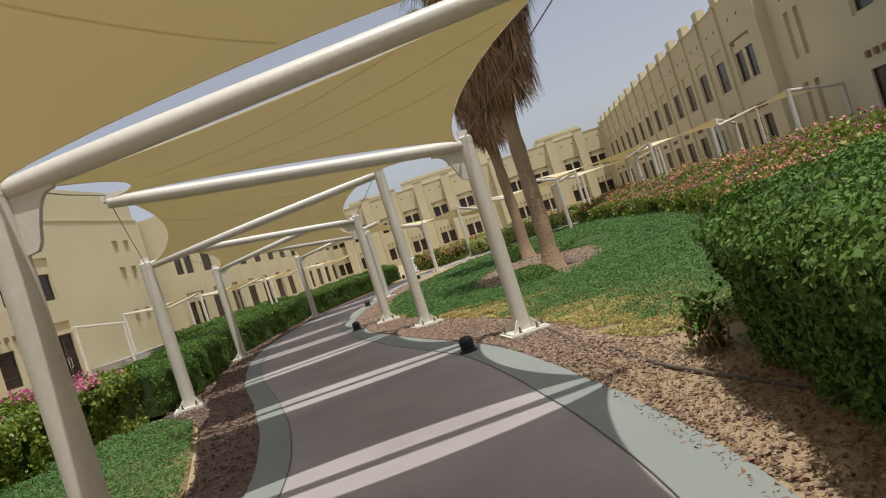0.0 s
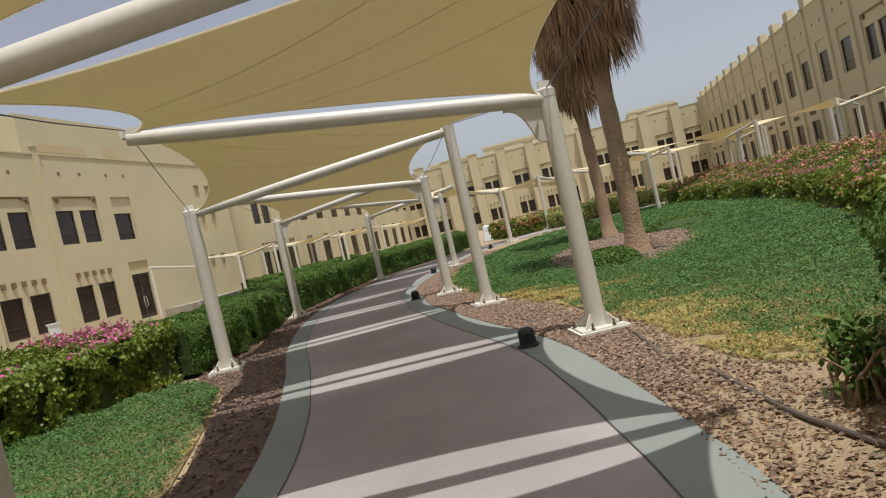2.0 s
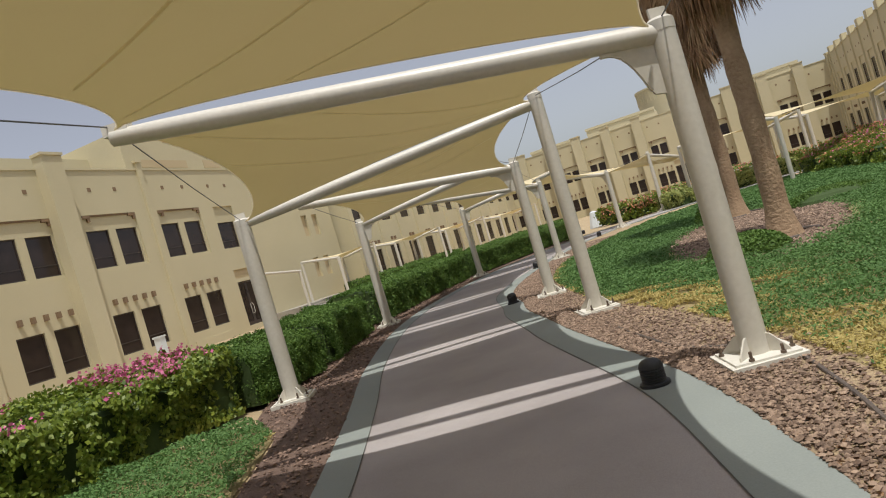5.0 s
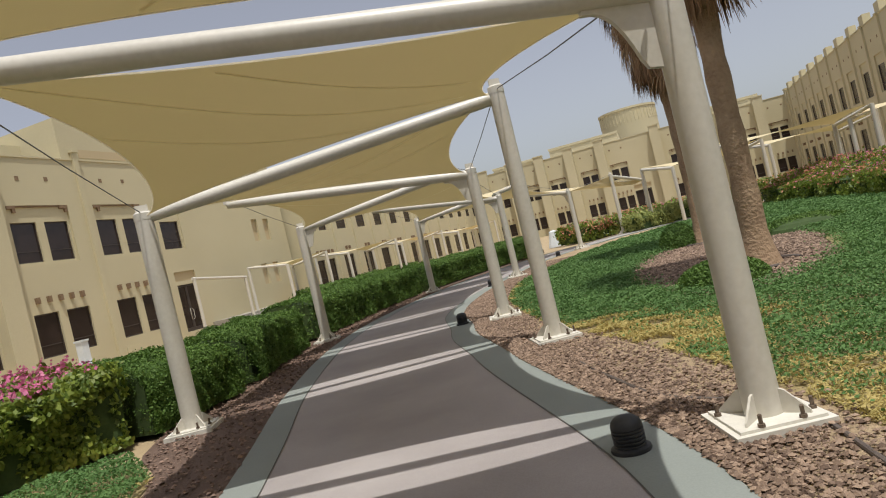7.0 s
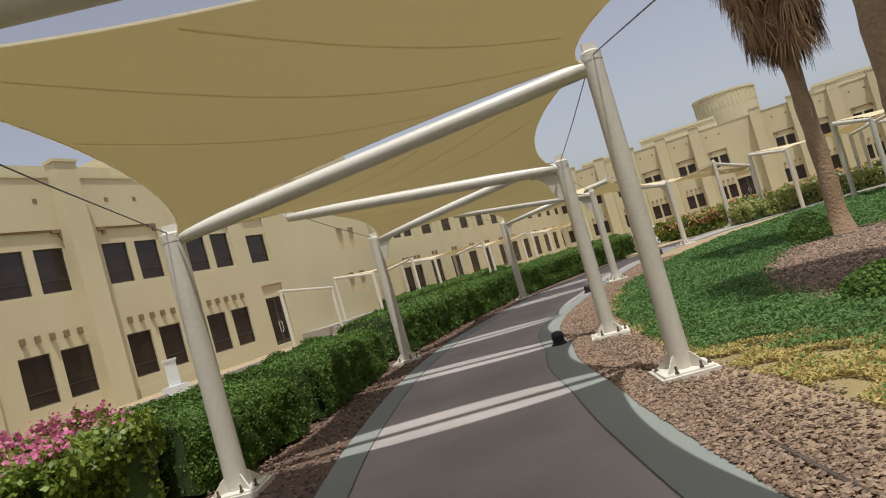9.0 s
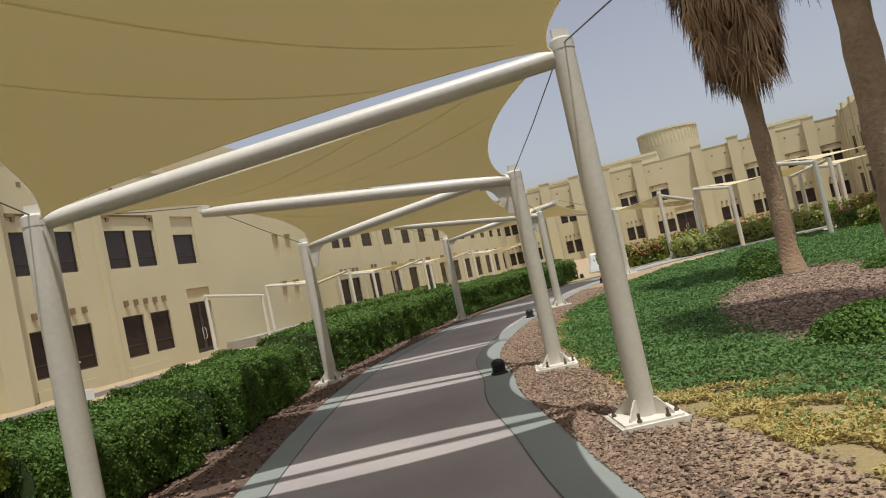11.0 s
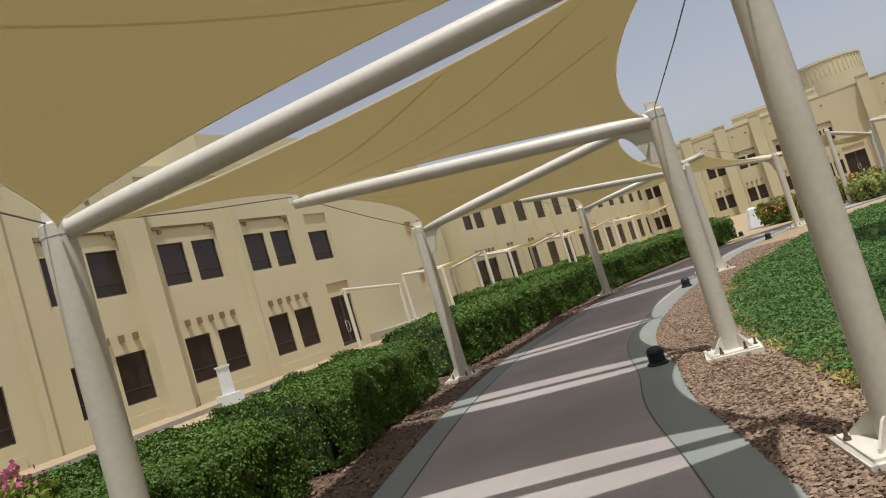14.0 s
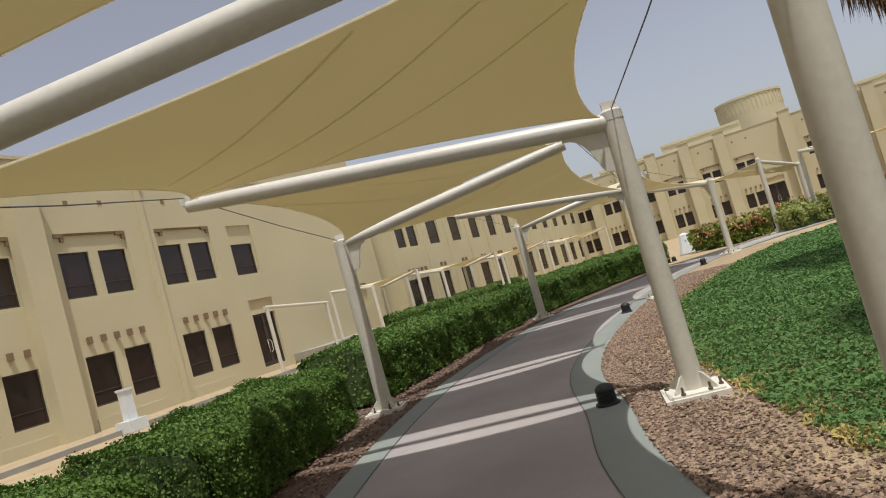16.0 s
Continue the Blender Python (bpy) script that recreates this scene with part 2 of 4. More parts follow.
def leaves(centres, normals, size, stretch=1.6, tilt=0.8, bend=0.0):
    """Mesh data of small pointed leaves at centres, roughly facing normals: four corners each."""
    n = len(centres)
    nr = normals + tilt * RNG.normal(size=(n, 3))
    nr /= np.linalg.norm(nr, axis=1)[:, None] + 1e-9
    a = np.cross(nr, RNG.normal(size=(n, 3)))
    a /= np.linalg.norm(a, axis=1)[:, None] + 1e-9
    b = np.cross(nr, a)
    s = (size * RNG.uniform(0.6, 1.3, n))[:, None]
    v = np.stack([centres - a * s * stretch / 2, centres + b * s * 0.5 + nr * s * bend, centres + a * s * stretch / 2, centres - b * s * 0.5 + nr * s * bend], 1).reshape(-1, 3)
    return v


def leaf_mesh(name, v, material):
    n = len(v) // 4
    me = bpy.data.meshes.new(name)
    me.vertices.add(4 * n)
    me.vertices.foreach_set("co", v.ravel())
    me.loops.add(4 * n)
    me.loops.foreach_set("vertex_index", np.arange(4 * n))
    me.polygons.add(n)
    me.polygons.foreach_set("loop_start", np.arange(0, 4 * n, 4))
    me.polygons.foreach_set("loop_total", np.full(n, 4))
    me.update(calc_edges=True)
    me.materials.append(material)
    return me

# ---- ground and path ----
RIGHT = spline([(2.6, -8), (2.3, -3), (2.0, 1.5), (1.78, 4.47), (1.47, 6.2), (1.23, 7.14), (0.93, 8.25), (0.33, 10.03), (-0.74, 12.2), (-1.28, 13.3), (-1.77, 14.4), (-2.5, 15.97), (-2.95, 17.3), (-3.76, 19.5), (-4.2, 22.2), (-4.4, 25.5), (-4.42, 29), (-4.3, 31.8), (-4.0, 34.2), (-2.9, 37.4), (-1.0, 40.2), (3, 42.4), (9, 44)])
LEFT = spline([(-0.3, -8), (-0.55, -3), (-0.95, 1.5), (-1.25, 4.5), (-1.64, 6.74), (-2.15, 8.3), (-2.6, 9.4), (-3.4, 11.2), (-4.28, 13.05), (-4.88, 14.5), (-5.6, 16.4), (-6.3, 18.6), (-6.95, 21.5), (-7.3, 25.0), (-7.4, 28.0), (-7.1, 31.5), (-6.3, 35.5), (-4.6, 39.2), (-1.8, 42.0), (2.5, 44.1), (8, 45.8)])
LEFT, RIGHT = resample(LEFT, 220), resample(RIGHT, 220)
LEFT_IN, RIGHT_IN = offset(LEFT, 0.33), offset(RIGHT, -0.40)

ground = part("ground", sheet([(-900, -900), (900, -900), (900, 900), (-900, 900)], -0.03), M_sand)
tagged(ground, "sandy bare soil of the courtyard", "ground", kind="structure")
road = part("path", ribbon(LEFT_IN, RIGHT_IN, 0.004, 0.05, 12), M_asphalt)
tagged(road, "curving footpath of brown-grey asphalt under shade sails", "footpath", kind="structure")
for a, b in ((LEFT, LEFT_IN), (RIGHT_IN, RIGHT)):
    band = part("pavement", ribbon(a, b, 0.008, 0.06, 2), M_band)
    tagged(band, "grey-green concrete border band along the asphalt path", "path border", kind="structure")
for a in (LEFT_IN, RIGHT_IN):
    j = part("trim", ribbon(offset(a, -0.004), offset(a, 0.004), 0.0125), M_joint)
    tagged(j, "dark open joint between asphalt and concrete", "joint", kind="structure")

BED_EDGE = spline([(4.6, 2.0), (3.6, 6.6), (2.6, 7.6), (1.95, 7.9), (1.55, 8.9), (1.2, 10.2), (0.45, 12.1), (-0.35, 13.7), (-1.2, 15.2), (-1.75, 16.6), (-2.4, 18.4), (-3.0, 20.4), (-3.45, 23.5), (-3.4, 26.5), (-3.1, 29.0), (-2.6, 32.0), (-1.7, 34.6), (0.2, 37.4)], 0.4)
GREEN = [tuple(p) for p in BED_EDGE] + [(3.5, 39.5), (5.2, 36), (5.9, 30), (6.1, 24), (5.5, 18), (4.7, 13), (4.6, 9.5), (5.2, 6)]
RSTRIP = part("ground_bed", ribbon(resample(RIGHT[(RIGHT[:, 1] > 1.5) & (RIGHT[:, 1] < 37.5)], 120), resample(BED_EDGE, 120), -0.004, 0, 2), M_bed_soil)
tagged(RSTRIP, "strip of reddish stone chips beside the path", "gravel bed", kind="structure")
bed = part("ground_planting", sheet(GREEN, -0.012), M_soil_green)
tagged(bed, "planted soil under low green ground cover", "planting bed", kind="structure")
HEDGE_FRONT = spline([(-4.6, 2.0), (-5.9, 7.0), (-6.15, 9.7), (-6.0, 11.4), (-5.55, 12.9), (-5.95, 15.0), (-6.7, 17.4), (-7.45, 19.7), (-7.8, 22.5), (-8.15, 26.0), (-8.1, 29.5), (-7.7, 33.0), (-6.9, 36.6), (-5.75, 39.6)], 0.3)
lb = resample(LEFT[(LEFT[:, 1] > 1.5) & (LEFT[:, 1] < 36.5)], 140)
lh = HEDGE_FRONT[HEDGE_FRONT[:, 1] > 13.2] - np.array([0.5, 0])
lh = resample(np.vstack([spline([(-2.0, 1.5), (-2.15, 4.0), (-2.25, 5.5), (-2.4, 7.2), (-2.85, 8.2), (-3.55, 9.7), (-4.2, 10.9), (-5.1, 11.7)], 0.3), lh]), 140)
LSTRIP = part("ground_bed_hedge", ribbon(lh, lb, -0.004, 0, 2), M_mulch)
tagged(LSTRIP, "narrow bed of dark stone chips along the hedge", "gravel bed", kind="structure")
LGREEN = [(-5.6, 4.0), (-6.1, 8.0), (-6.1, 11.0), (-5.2, 11.7), (-4.2, 10.9), (-3.6, 9.7), (-2.9, 8.2), (-2.45, 7.2), (-2.3, 5.5), (-2.2, 4.0)]
lbed = part("ground_lawn", sheet(LGREEN, -0.014), M_soil_green)
tagged(lbed, "planted soil beside the path", "planting bed", kind="structure")
PALM_BED = (1.4, 20.2)
ring = [(PALM_BED[0] + (1.8 + 0.2 * math.sin(3 * a) + 0.12 * math.sin(7 * a)) * math.cos(a), PALM_BED[1] + (5.2 + 0.2 * math.sin(2 * a + 1)) * math.sin(a)) for a in (2 * math.pi * k / 48 for k in range(48))]
pbed = part("ground_palm_bed", sheet(ring, 0.004), M_chips)
tagged(pbed, "oval bed of reddish stone chips round the palms", "gravel bed", kind="structure")

# ---- shade canopy over the path ----
LOW, HIGH, ARM, SIDE = 2.54, 3.04, 3.04, 2.53
# frames from behind the eye onwards: right post, far end on the other side, kind
FRAMES = [
    ((4.1, -1.2), (-0.6, -2.2), "prop"),
    ((2.5, 2.5), (-1.3, 1.9), "arm"),
    ((2.1, 6.35), (-1.95, 5.4), "left"),
    ((0.78, 10.2), (-3.285, 8.94), "arm"),
    ((-1.04, 14.23), (-5.07, 12.555), "prop"),
    ((-2.395, 17.39), (-6.5, 16.3), "arm"),
    ((-3.63, 20.75), (-7.035, 19.54), "left"),
    ((-4.17, 26.9), (-7.75, 25.3), "arm"),
    ((-4.3, 30.6), (-7.7, 28.9), "left"),
    ((-3.2, 36.3), (-5.7, 38.6), "arm"),
    ((-1.65, 42.2), (-0.2, 45.3), "prop"),
]


def base_plate(parent, x, y, turn):
    m = pose(x, y, 0, 0, 0, turn)
    plinth = Shape()
    w = 0.27
    plinth.box(-w, w, -w, w, -0.03, 0.045, m)
    part("plinth", plinth, M_plinth, parent, "white-painted concrete plinth")
    part("base_plate", Shape().box(-0.235, 0.235, -0.235, 0.235, 0.045, 0.062, m), M_plinth, parent)
    for k in range(4):
        g = m @ pose(0, 0, 0, 0, 0, 45 + 90 * k)
        part("gusset", Shape().plate([(0.085, 0.062), (0.255, 0.062), (0.25, 0.085), (0.135, 0.19), (0.085, 0.205)], 0.014, g), M_steel, parent)
        for da in (-1, 1):
            b = m @ pose(0, 0, 0, 0, 0, 45 + 90 * k) @ pose(0.235, 0.075 * da, 0.062)
            if da > 0 or k % 2:
                part("bolt", Shape().lathe([(0.021, 0), (0.021, 0.018), (0.012, 0.019), (0.012, 0.065), (0.008, 0.07)], 8, b), M_bolt, parent)


def bracket(parent, top, way, drop, reach):
    """Curved web plate between a post's head and its beam."""
    ang = math.degrees(math.atan2(way.y, way.x))
    line = [(0.0, 0.0), (reach, 0.0), (reach, -0.05)]
    line += [(reach - (reach - 0.2) * (k / 7) ** 0.8, -0.05 - (drop - 0.12) * (k / 7) ** 2.2) for k in range(1, 8)]
    line += [(0.17, -drop + 0.02), (0.06, -drop), (0.0, -drop)]
    part("bracket", Shape().plate(line, 0.05, Matrix.Translation(top) @ pose(0, 0, 0, 0, 0, ang)), M_steel, parent, "curved steel web bracket")


def head(parent, at, r):
    part("cap", Shape().lathe([(r + 0.004, -0.05), (r + 0.004, 0.03), (r * 0.8, 0.05), (0.02, 0.052)], 16, Matrix.Translation(at)), M_steel, parent, smooth=True)
    part("clamp_plate", Shape().box(-0.07, 0.07, -0.012, 0.012, 0.02, 0.13, Matrix.Translation(at) @ pose(0, 0, 0, 0, 0, 35)), M_steel, parent)


def frame_thing(right, left, kind):
    r, l = Vector((*right, 0)), Vector((*left, 0))
    if kind == "arm":
        a, b = r + Vector((0, 0, LOW)), l + Vector((0, 0, ARM))
        t = thing("canopy_frame", r, "cream-painted steel post with cantilever tube arm and bolted base", "canopy frame", "canopy frames over the path")
        posts = [(r, LOW + 0.03, 0.098)]
    else:
        a, b = r + Vector((0, 0, HIGH)), l + Vector((0, 0, SIDE))
        t = thing("canopy_frame", r, "two cream-painted steel posts of unequal height joined by a sloping tube", "canopy frame", "canopy frames over the path")
        posts = [(r, HIGH + 0.06, 0.095), (l, SIDE + 0.03, 0.105)]
        if kind == "left":
            t = tagged(t, "cream-painted steel post with a rising cantilever tube arm", "canopy frame")
            posts = posts[1:]
    inv = Matrix.Translation(-r)
    hold = []
    way = (b - a).normalized()
    deg = math.degrees(math.atan2(way.y, way.x))
    for p, h, rad in posts:
        hold.append(part("post", Shape().tube([p + Vector((0, 0, 0.06)), p + Vector((0, 0, 0.5)), p + Vector((0, 0, h))], [rad + 0.008, rad + 0.004, rad], 24), M_steel, smooth=True))
        base_plate(t, p.x, p.y, deg)
        head(t, p + Vector((0, 0, h)), rad)
    n = 10
    start, end = (a + way * 0.05, b) if kind == "arm" else (a + way * 0.1 - Vector((0, 0, 0.03)), b - way * 0.1)
    drop = Vector((0, 0, 0.03 if kind == "arm" else 0.0))
    path = [start + (end - start) * (k / n) - drop for k in range(n + 1)]
    rad = [0.082] * (n + 1)
    rad[-1], rad[-2] = 0.066, 0.078
    hold.append(part("beam", Shape().tube(path, rad, 20), M_steel, smooth=True))
    flat = Vector((way.x, way.y, 0)).normalized()
    if kind == "arm":
        bracket(t, a - drop, flat, 0.44, 0.48)
        part("end_lug", Shape().box(-0.16, 0.05, -0.05, 0.05, -0.02, 0.07, Matrix.Translation(b) @ pose(0, 0, 0, 0, 0, deg)), M_plinth, t, "white end lug with shackle")
    else:
        if kind == "left":
            bracket(t, b - drop, -flat, 0.42, 0.36)
            part("end_lug", Shape().box(-0.05, 0.16, -0.05, 0.05, -0.02, 0.07, Matrix.Translation(a) @ pose(0, 0, 0, 0, 0, deg)), M_plinth, t, "white end lug with shackle")
    for o in hold:
        o.parent = t
    for o in t.children:
        o.matrix_parent_inverse = inv
    return a, b


ENDS = [frame_thing(*f) for f in FRAMES]


def sagged(a, b, mid, sag, n, power=0.85):
    """An edge from a to b pulled in towards mid."""
    c = (a + b) / 2
    pull = mid - c
    pull = pull - (b - a).normalized() * pull.dot((b - a).normalized())
    pull = pull.normalized() * sag
    return [a + (b - a) * s + pull * (4 * s * (1 - s)) ** power for s in (k / n for k in range(n + 1))]


def panel(i):
    (a, b), (d, c) = ENDS[i], ENDS[i + 1]  # a right, b left of this frame; d right, c left of the next
    up = Vector((0, 0, 0.01))
    along = ((c + d) / 2 - (a + b) / 2).normalized()
    a, b, c, d = a + along * 0.10 + up, b + along * 0.10 + up, c - along * 0.10 + up, d - along * 0.10 + up
    a, b = a + (b - a).normalized() * 0.12, b + (a - b).normalized() * 0.08
    d, c = d + (c - d).normalized() * 0.12, c + (d - c).normalized() * 0.08
    mid = (a + b + c + d) / 4
    nu, nv = 28, 28
    e0, e1 = sagged(a, b, mid, 0.40, nu, 0.6), sagged(d, c, mid, 0.38, nu, 0.6)
    s0, s1 = sagged(a, d, mid, 0.36, nv), sagged(b, c, mid, 0.42, nv)
    s = Shape()
    grid = {}
    for j in range(nv + 1):
        v = j / nv
        for k in range(nu + 1):
            u = k / nu
            p = (1 - v) * e0[k] + v * e1[k] + (1 - u) * s0[j] + u * s1[j] - ((1 - u) * (1 - v) * a + u * (1 - v) * b + u * v * c + (1 - u) * v * d)
            grid[j, k] = p
    s.add([grid[j, k] for j in range(nv + 1) for k in range(nu + 1)], [(j * (nu + 1) + k, j * (nu + 1) + k + 1, (j + 1) * (nu + 1) + k + 1, (j + 1) * (nu + 1) + k) for j in range(nv) for k in range(nu)])
    t = thing("shade_sail", mid, "cream fabric shade sail stretched between steel tubes", "shade sail", "shade sails over the path")
    made = [part("fabric", s, M_fabric, smooth=True)]
    # seams run across the sail, a hem follows its rim
    lines = []
    arm = FRAMES[i + 1][2] == "arm"
    way = Vector((-0.93, 0.36, 0)) if arm else Vector((0.42, 0.9, 0))
    cross = Vector((-way.y, way.x, 0))
    n = nu if arm else nv
    for f in (0.18, 0.5, 0.82):
        level = cross.dot(grid[round(f * nv), nu // 2] if arm else grid[nv // 2, round(f * nu)])
        path = []
        for k in range(1, n):
            row = [grid[m, k] if arm else grid[k, m] for m in range(n + 1)]
            for p, q in zip(row, row[1:]):
                g0, g1 = cross.dot(p) - level, cross.dot(q) - level
                if g0 * g1 <= 0 and g0 != g1:
                    path.append(p + (q - p) * (g0 / (g0 - g1)))
                    break
        if len(path) > 5:
            lines.append((path, cross.normalized()))
    for path, way in lines:
        path = [p + Vector((0, 0, -0.004)) for p in path]
        q = Shape()
        w = way * 0.012
        q.add([p + sgn * w for p in path for sgn in (-1, 1)], [(2 * m, 2 * m + 1, 2 * m + 3, 2 * m + 2) for m in range(len(path) - 1)])
        made.append(part("seam", q, M_seam))
    for edge in ([grid[0, k] for k in range(nu + 1)], [grid[nv, k] for k in range(nu + 1)], [grid[j, 0] for j in range(nv + 1)], [grid[j, nu] for j in range(nv + 1)]):
        made.append(part("hem", Shape().tube(edge, 0.007, 6), M_seam, smooth=True))
    for o in made:
        o.parent = t
        o.matrix_parent_inverse = Matrix.Translation(-mid)


for i in range(len(ENDS) - 1):
    panel(i)

# stay cables from head to head
for i in range(len(ENDS) - 1):
    for k in (0, 1):
        p, q = ENDS[i][k] + Vector((0, 0, 0.06)), ENDS[i + 1][k] + Vector((0, 0, 0.06))
        c = part("stay_cable", Shape().tube([p, (p + q) / 2 - Vector((0, 0, 0.02)), q], 0.006, 6), M_cable)
        tagged(c, "thin dark steel stay cable between canopy heads", "cable", "canopy stay cables")


def small_canopy(a, b, width, height, label):
    """A light post-and-sail walkway: two frames with a sail between them."""
    a, b = Vector((*a, 0)), Vector((*b, 0))
    along = (b - a).normalized()
    side = Vector((along.y, -along.x, 0)) * width / 2
    t = thing("walkway_canopy", (a + b) / 2, label, "walkway canopy", "far walkway canopies")
    made = []
    heads = []
    for n, p in enumerate((a, b)):
        ends = [p + side + Vector((0, 0, height + (0.25 if n else -0.1))), p - side + Vector((0, 0, height + (-0.1 if n else 0.25)))]
        heads.append(ends)
        for e in ends:
            made.append(part("post", Shape().tube([(e.x, e.y, -0.02), (e.x, e.y, e.z + 0.05)], 0.09, 10), M_steel, smooth=True))
        made.append(part("beam", Shape().tube(ends, 0.075, 10), M_steel, smooth=True))
    c = [heads[0][0], heads[0][1], heads[1][1], heads[1][0]]
    mid = sum(c, Vector()) / 4
    n = 10
    e0, e1 = sagged(c[0], c[1], mid, 0.2, n), sagged(c[3], c[2], mid, 0.2, n)
    s0, s1 = sagged(c[0], c[3], mid, 0.5, n), sagged(c[1], c[2], mid, 0.5, n)
    s = Shape()
    for j in range(n + 1):
        v = j / n
        for k in range(n + 1):
            u = k / n
            s.v.append(tuple((1 - v) * e0[k] + v * e1[k] + (1 - u) * s0[j] + u * s1[j] - ((1 - u) * (1 - v) * c[0] + u * (1 - v) * c[1] + u * v * c[2] + (1 - u) * v * c[3]) + Vector((0, 0, 0.09))))
    s.f = [(j * (n + 1) + k, j * (n + 1) + k + 1, (j + 1) * (n + 1) + k + 1, (j + 1) * (n + 1) + k) for j in range(n) for k in range(n)]
    made.append(part("fabric", s, M_fabric, smooth=True))
    for o in made:
        o.parent = t
        o.matrix_parent_inverse = Matrix.Translation(-t.location)


FAR = "cream shade sail walkway on steel posts beside the building"
for a, b in (((-20.9, 39.6), (-20.7, 44.0)), ((-20.4, 46.5), (-19.6, 53.0)), ((-19.4, 53.6), (-18.4, 60.5)), ((-18.0, 64), (-16.5, 72)),
             ((0.6, 41.6), (5.0, 44.5)), ((5.4, 44.8), (11, 48)), ((3.4, 36.4), (8.5, 38.2)), ((8.9, 38.3), (12.4, 35.8)), ((12.6, 35.2), (14.3, 30.4))):
    small_canopy(a, b, 2.6, 2.7, FAR)

gate = thing("goalpost", (-21.4, 35.9, 0), "cream steel goalpost of round tube before the glazed door", "goalpost")
for y, h in ((-2.05, 2.85), (2.1, 2.42)):
    part("post", Shape().tube([(0, y, -0.02), (0, y, h)], 0.085, 12), M_steel, gate, smooth=True)
part("beam", Shape().tube([(0, -2.15, 2.86), (0, 2.2, 2.45)], 0.075, 12), M_steel, gate, smooth=True)

# ---- bollard lamps ----


def lamp():
    t = thing("path_light", (0, 0, 0), "low black domed path light with ribbed louvres", "path light", "path lights along the border")
    part("flange", Shape().lathe([(0.15, 0.0), (0.155, 0.012), (0.15, 0.03), (0.125, 0.04)], 24), M_lamp, t, smooth=True)
    ribs = []
    for k in range(5):
        z = 0.04 + 0.028 * k
        ribs += [(0.118, z), (0.122, z + 0.006), (0.122, z + 0.018), (0.112, z + 0.022)]
    part("louvre_body", Shape().lathe(ribs, 24), M_lamp, t, "ribbed louvre body")
    part("dome", Shape().lathe([(0.122, 0.178), (0.12, 0.20), (0.108, 0.23), (0.08, 0.255), (0.04, 0.268), (0.006, 0.272)], 24), M_lamp, t, smooth=True)
    return t


first = lamp()
first.location, first.scale = (0.04, 10.02, 0.008), (0.76, 0.76, 0.76)
for x, y in ((1.75, 2.6), (-3.22, 17.55), (-4.62, 25.3), (-3.92, 34.1), (-5.75, 40.8)):
    copy_thing(first, pose(x, y, 0.008))

# ---- hedges and shrubs ----


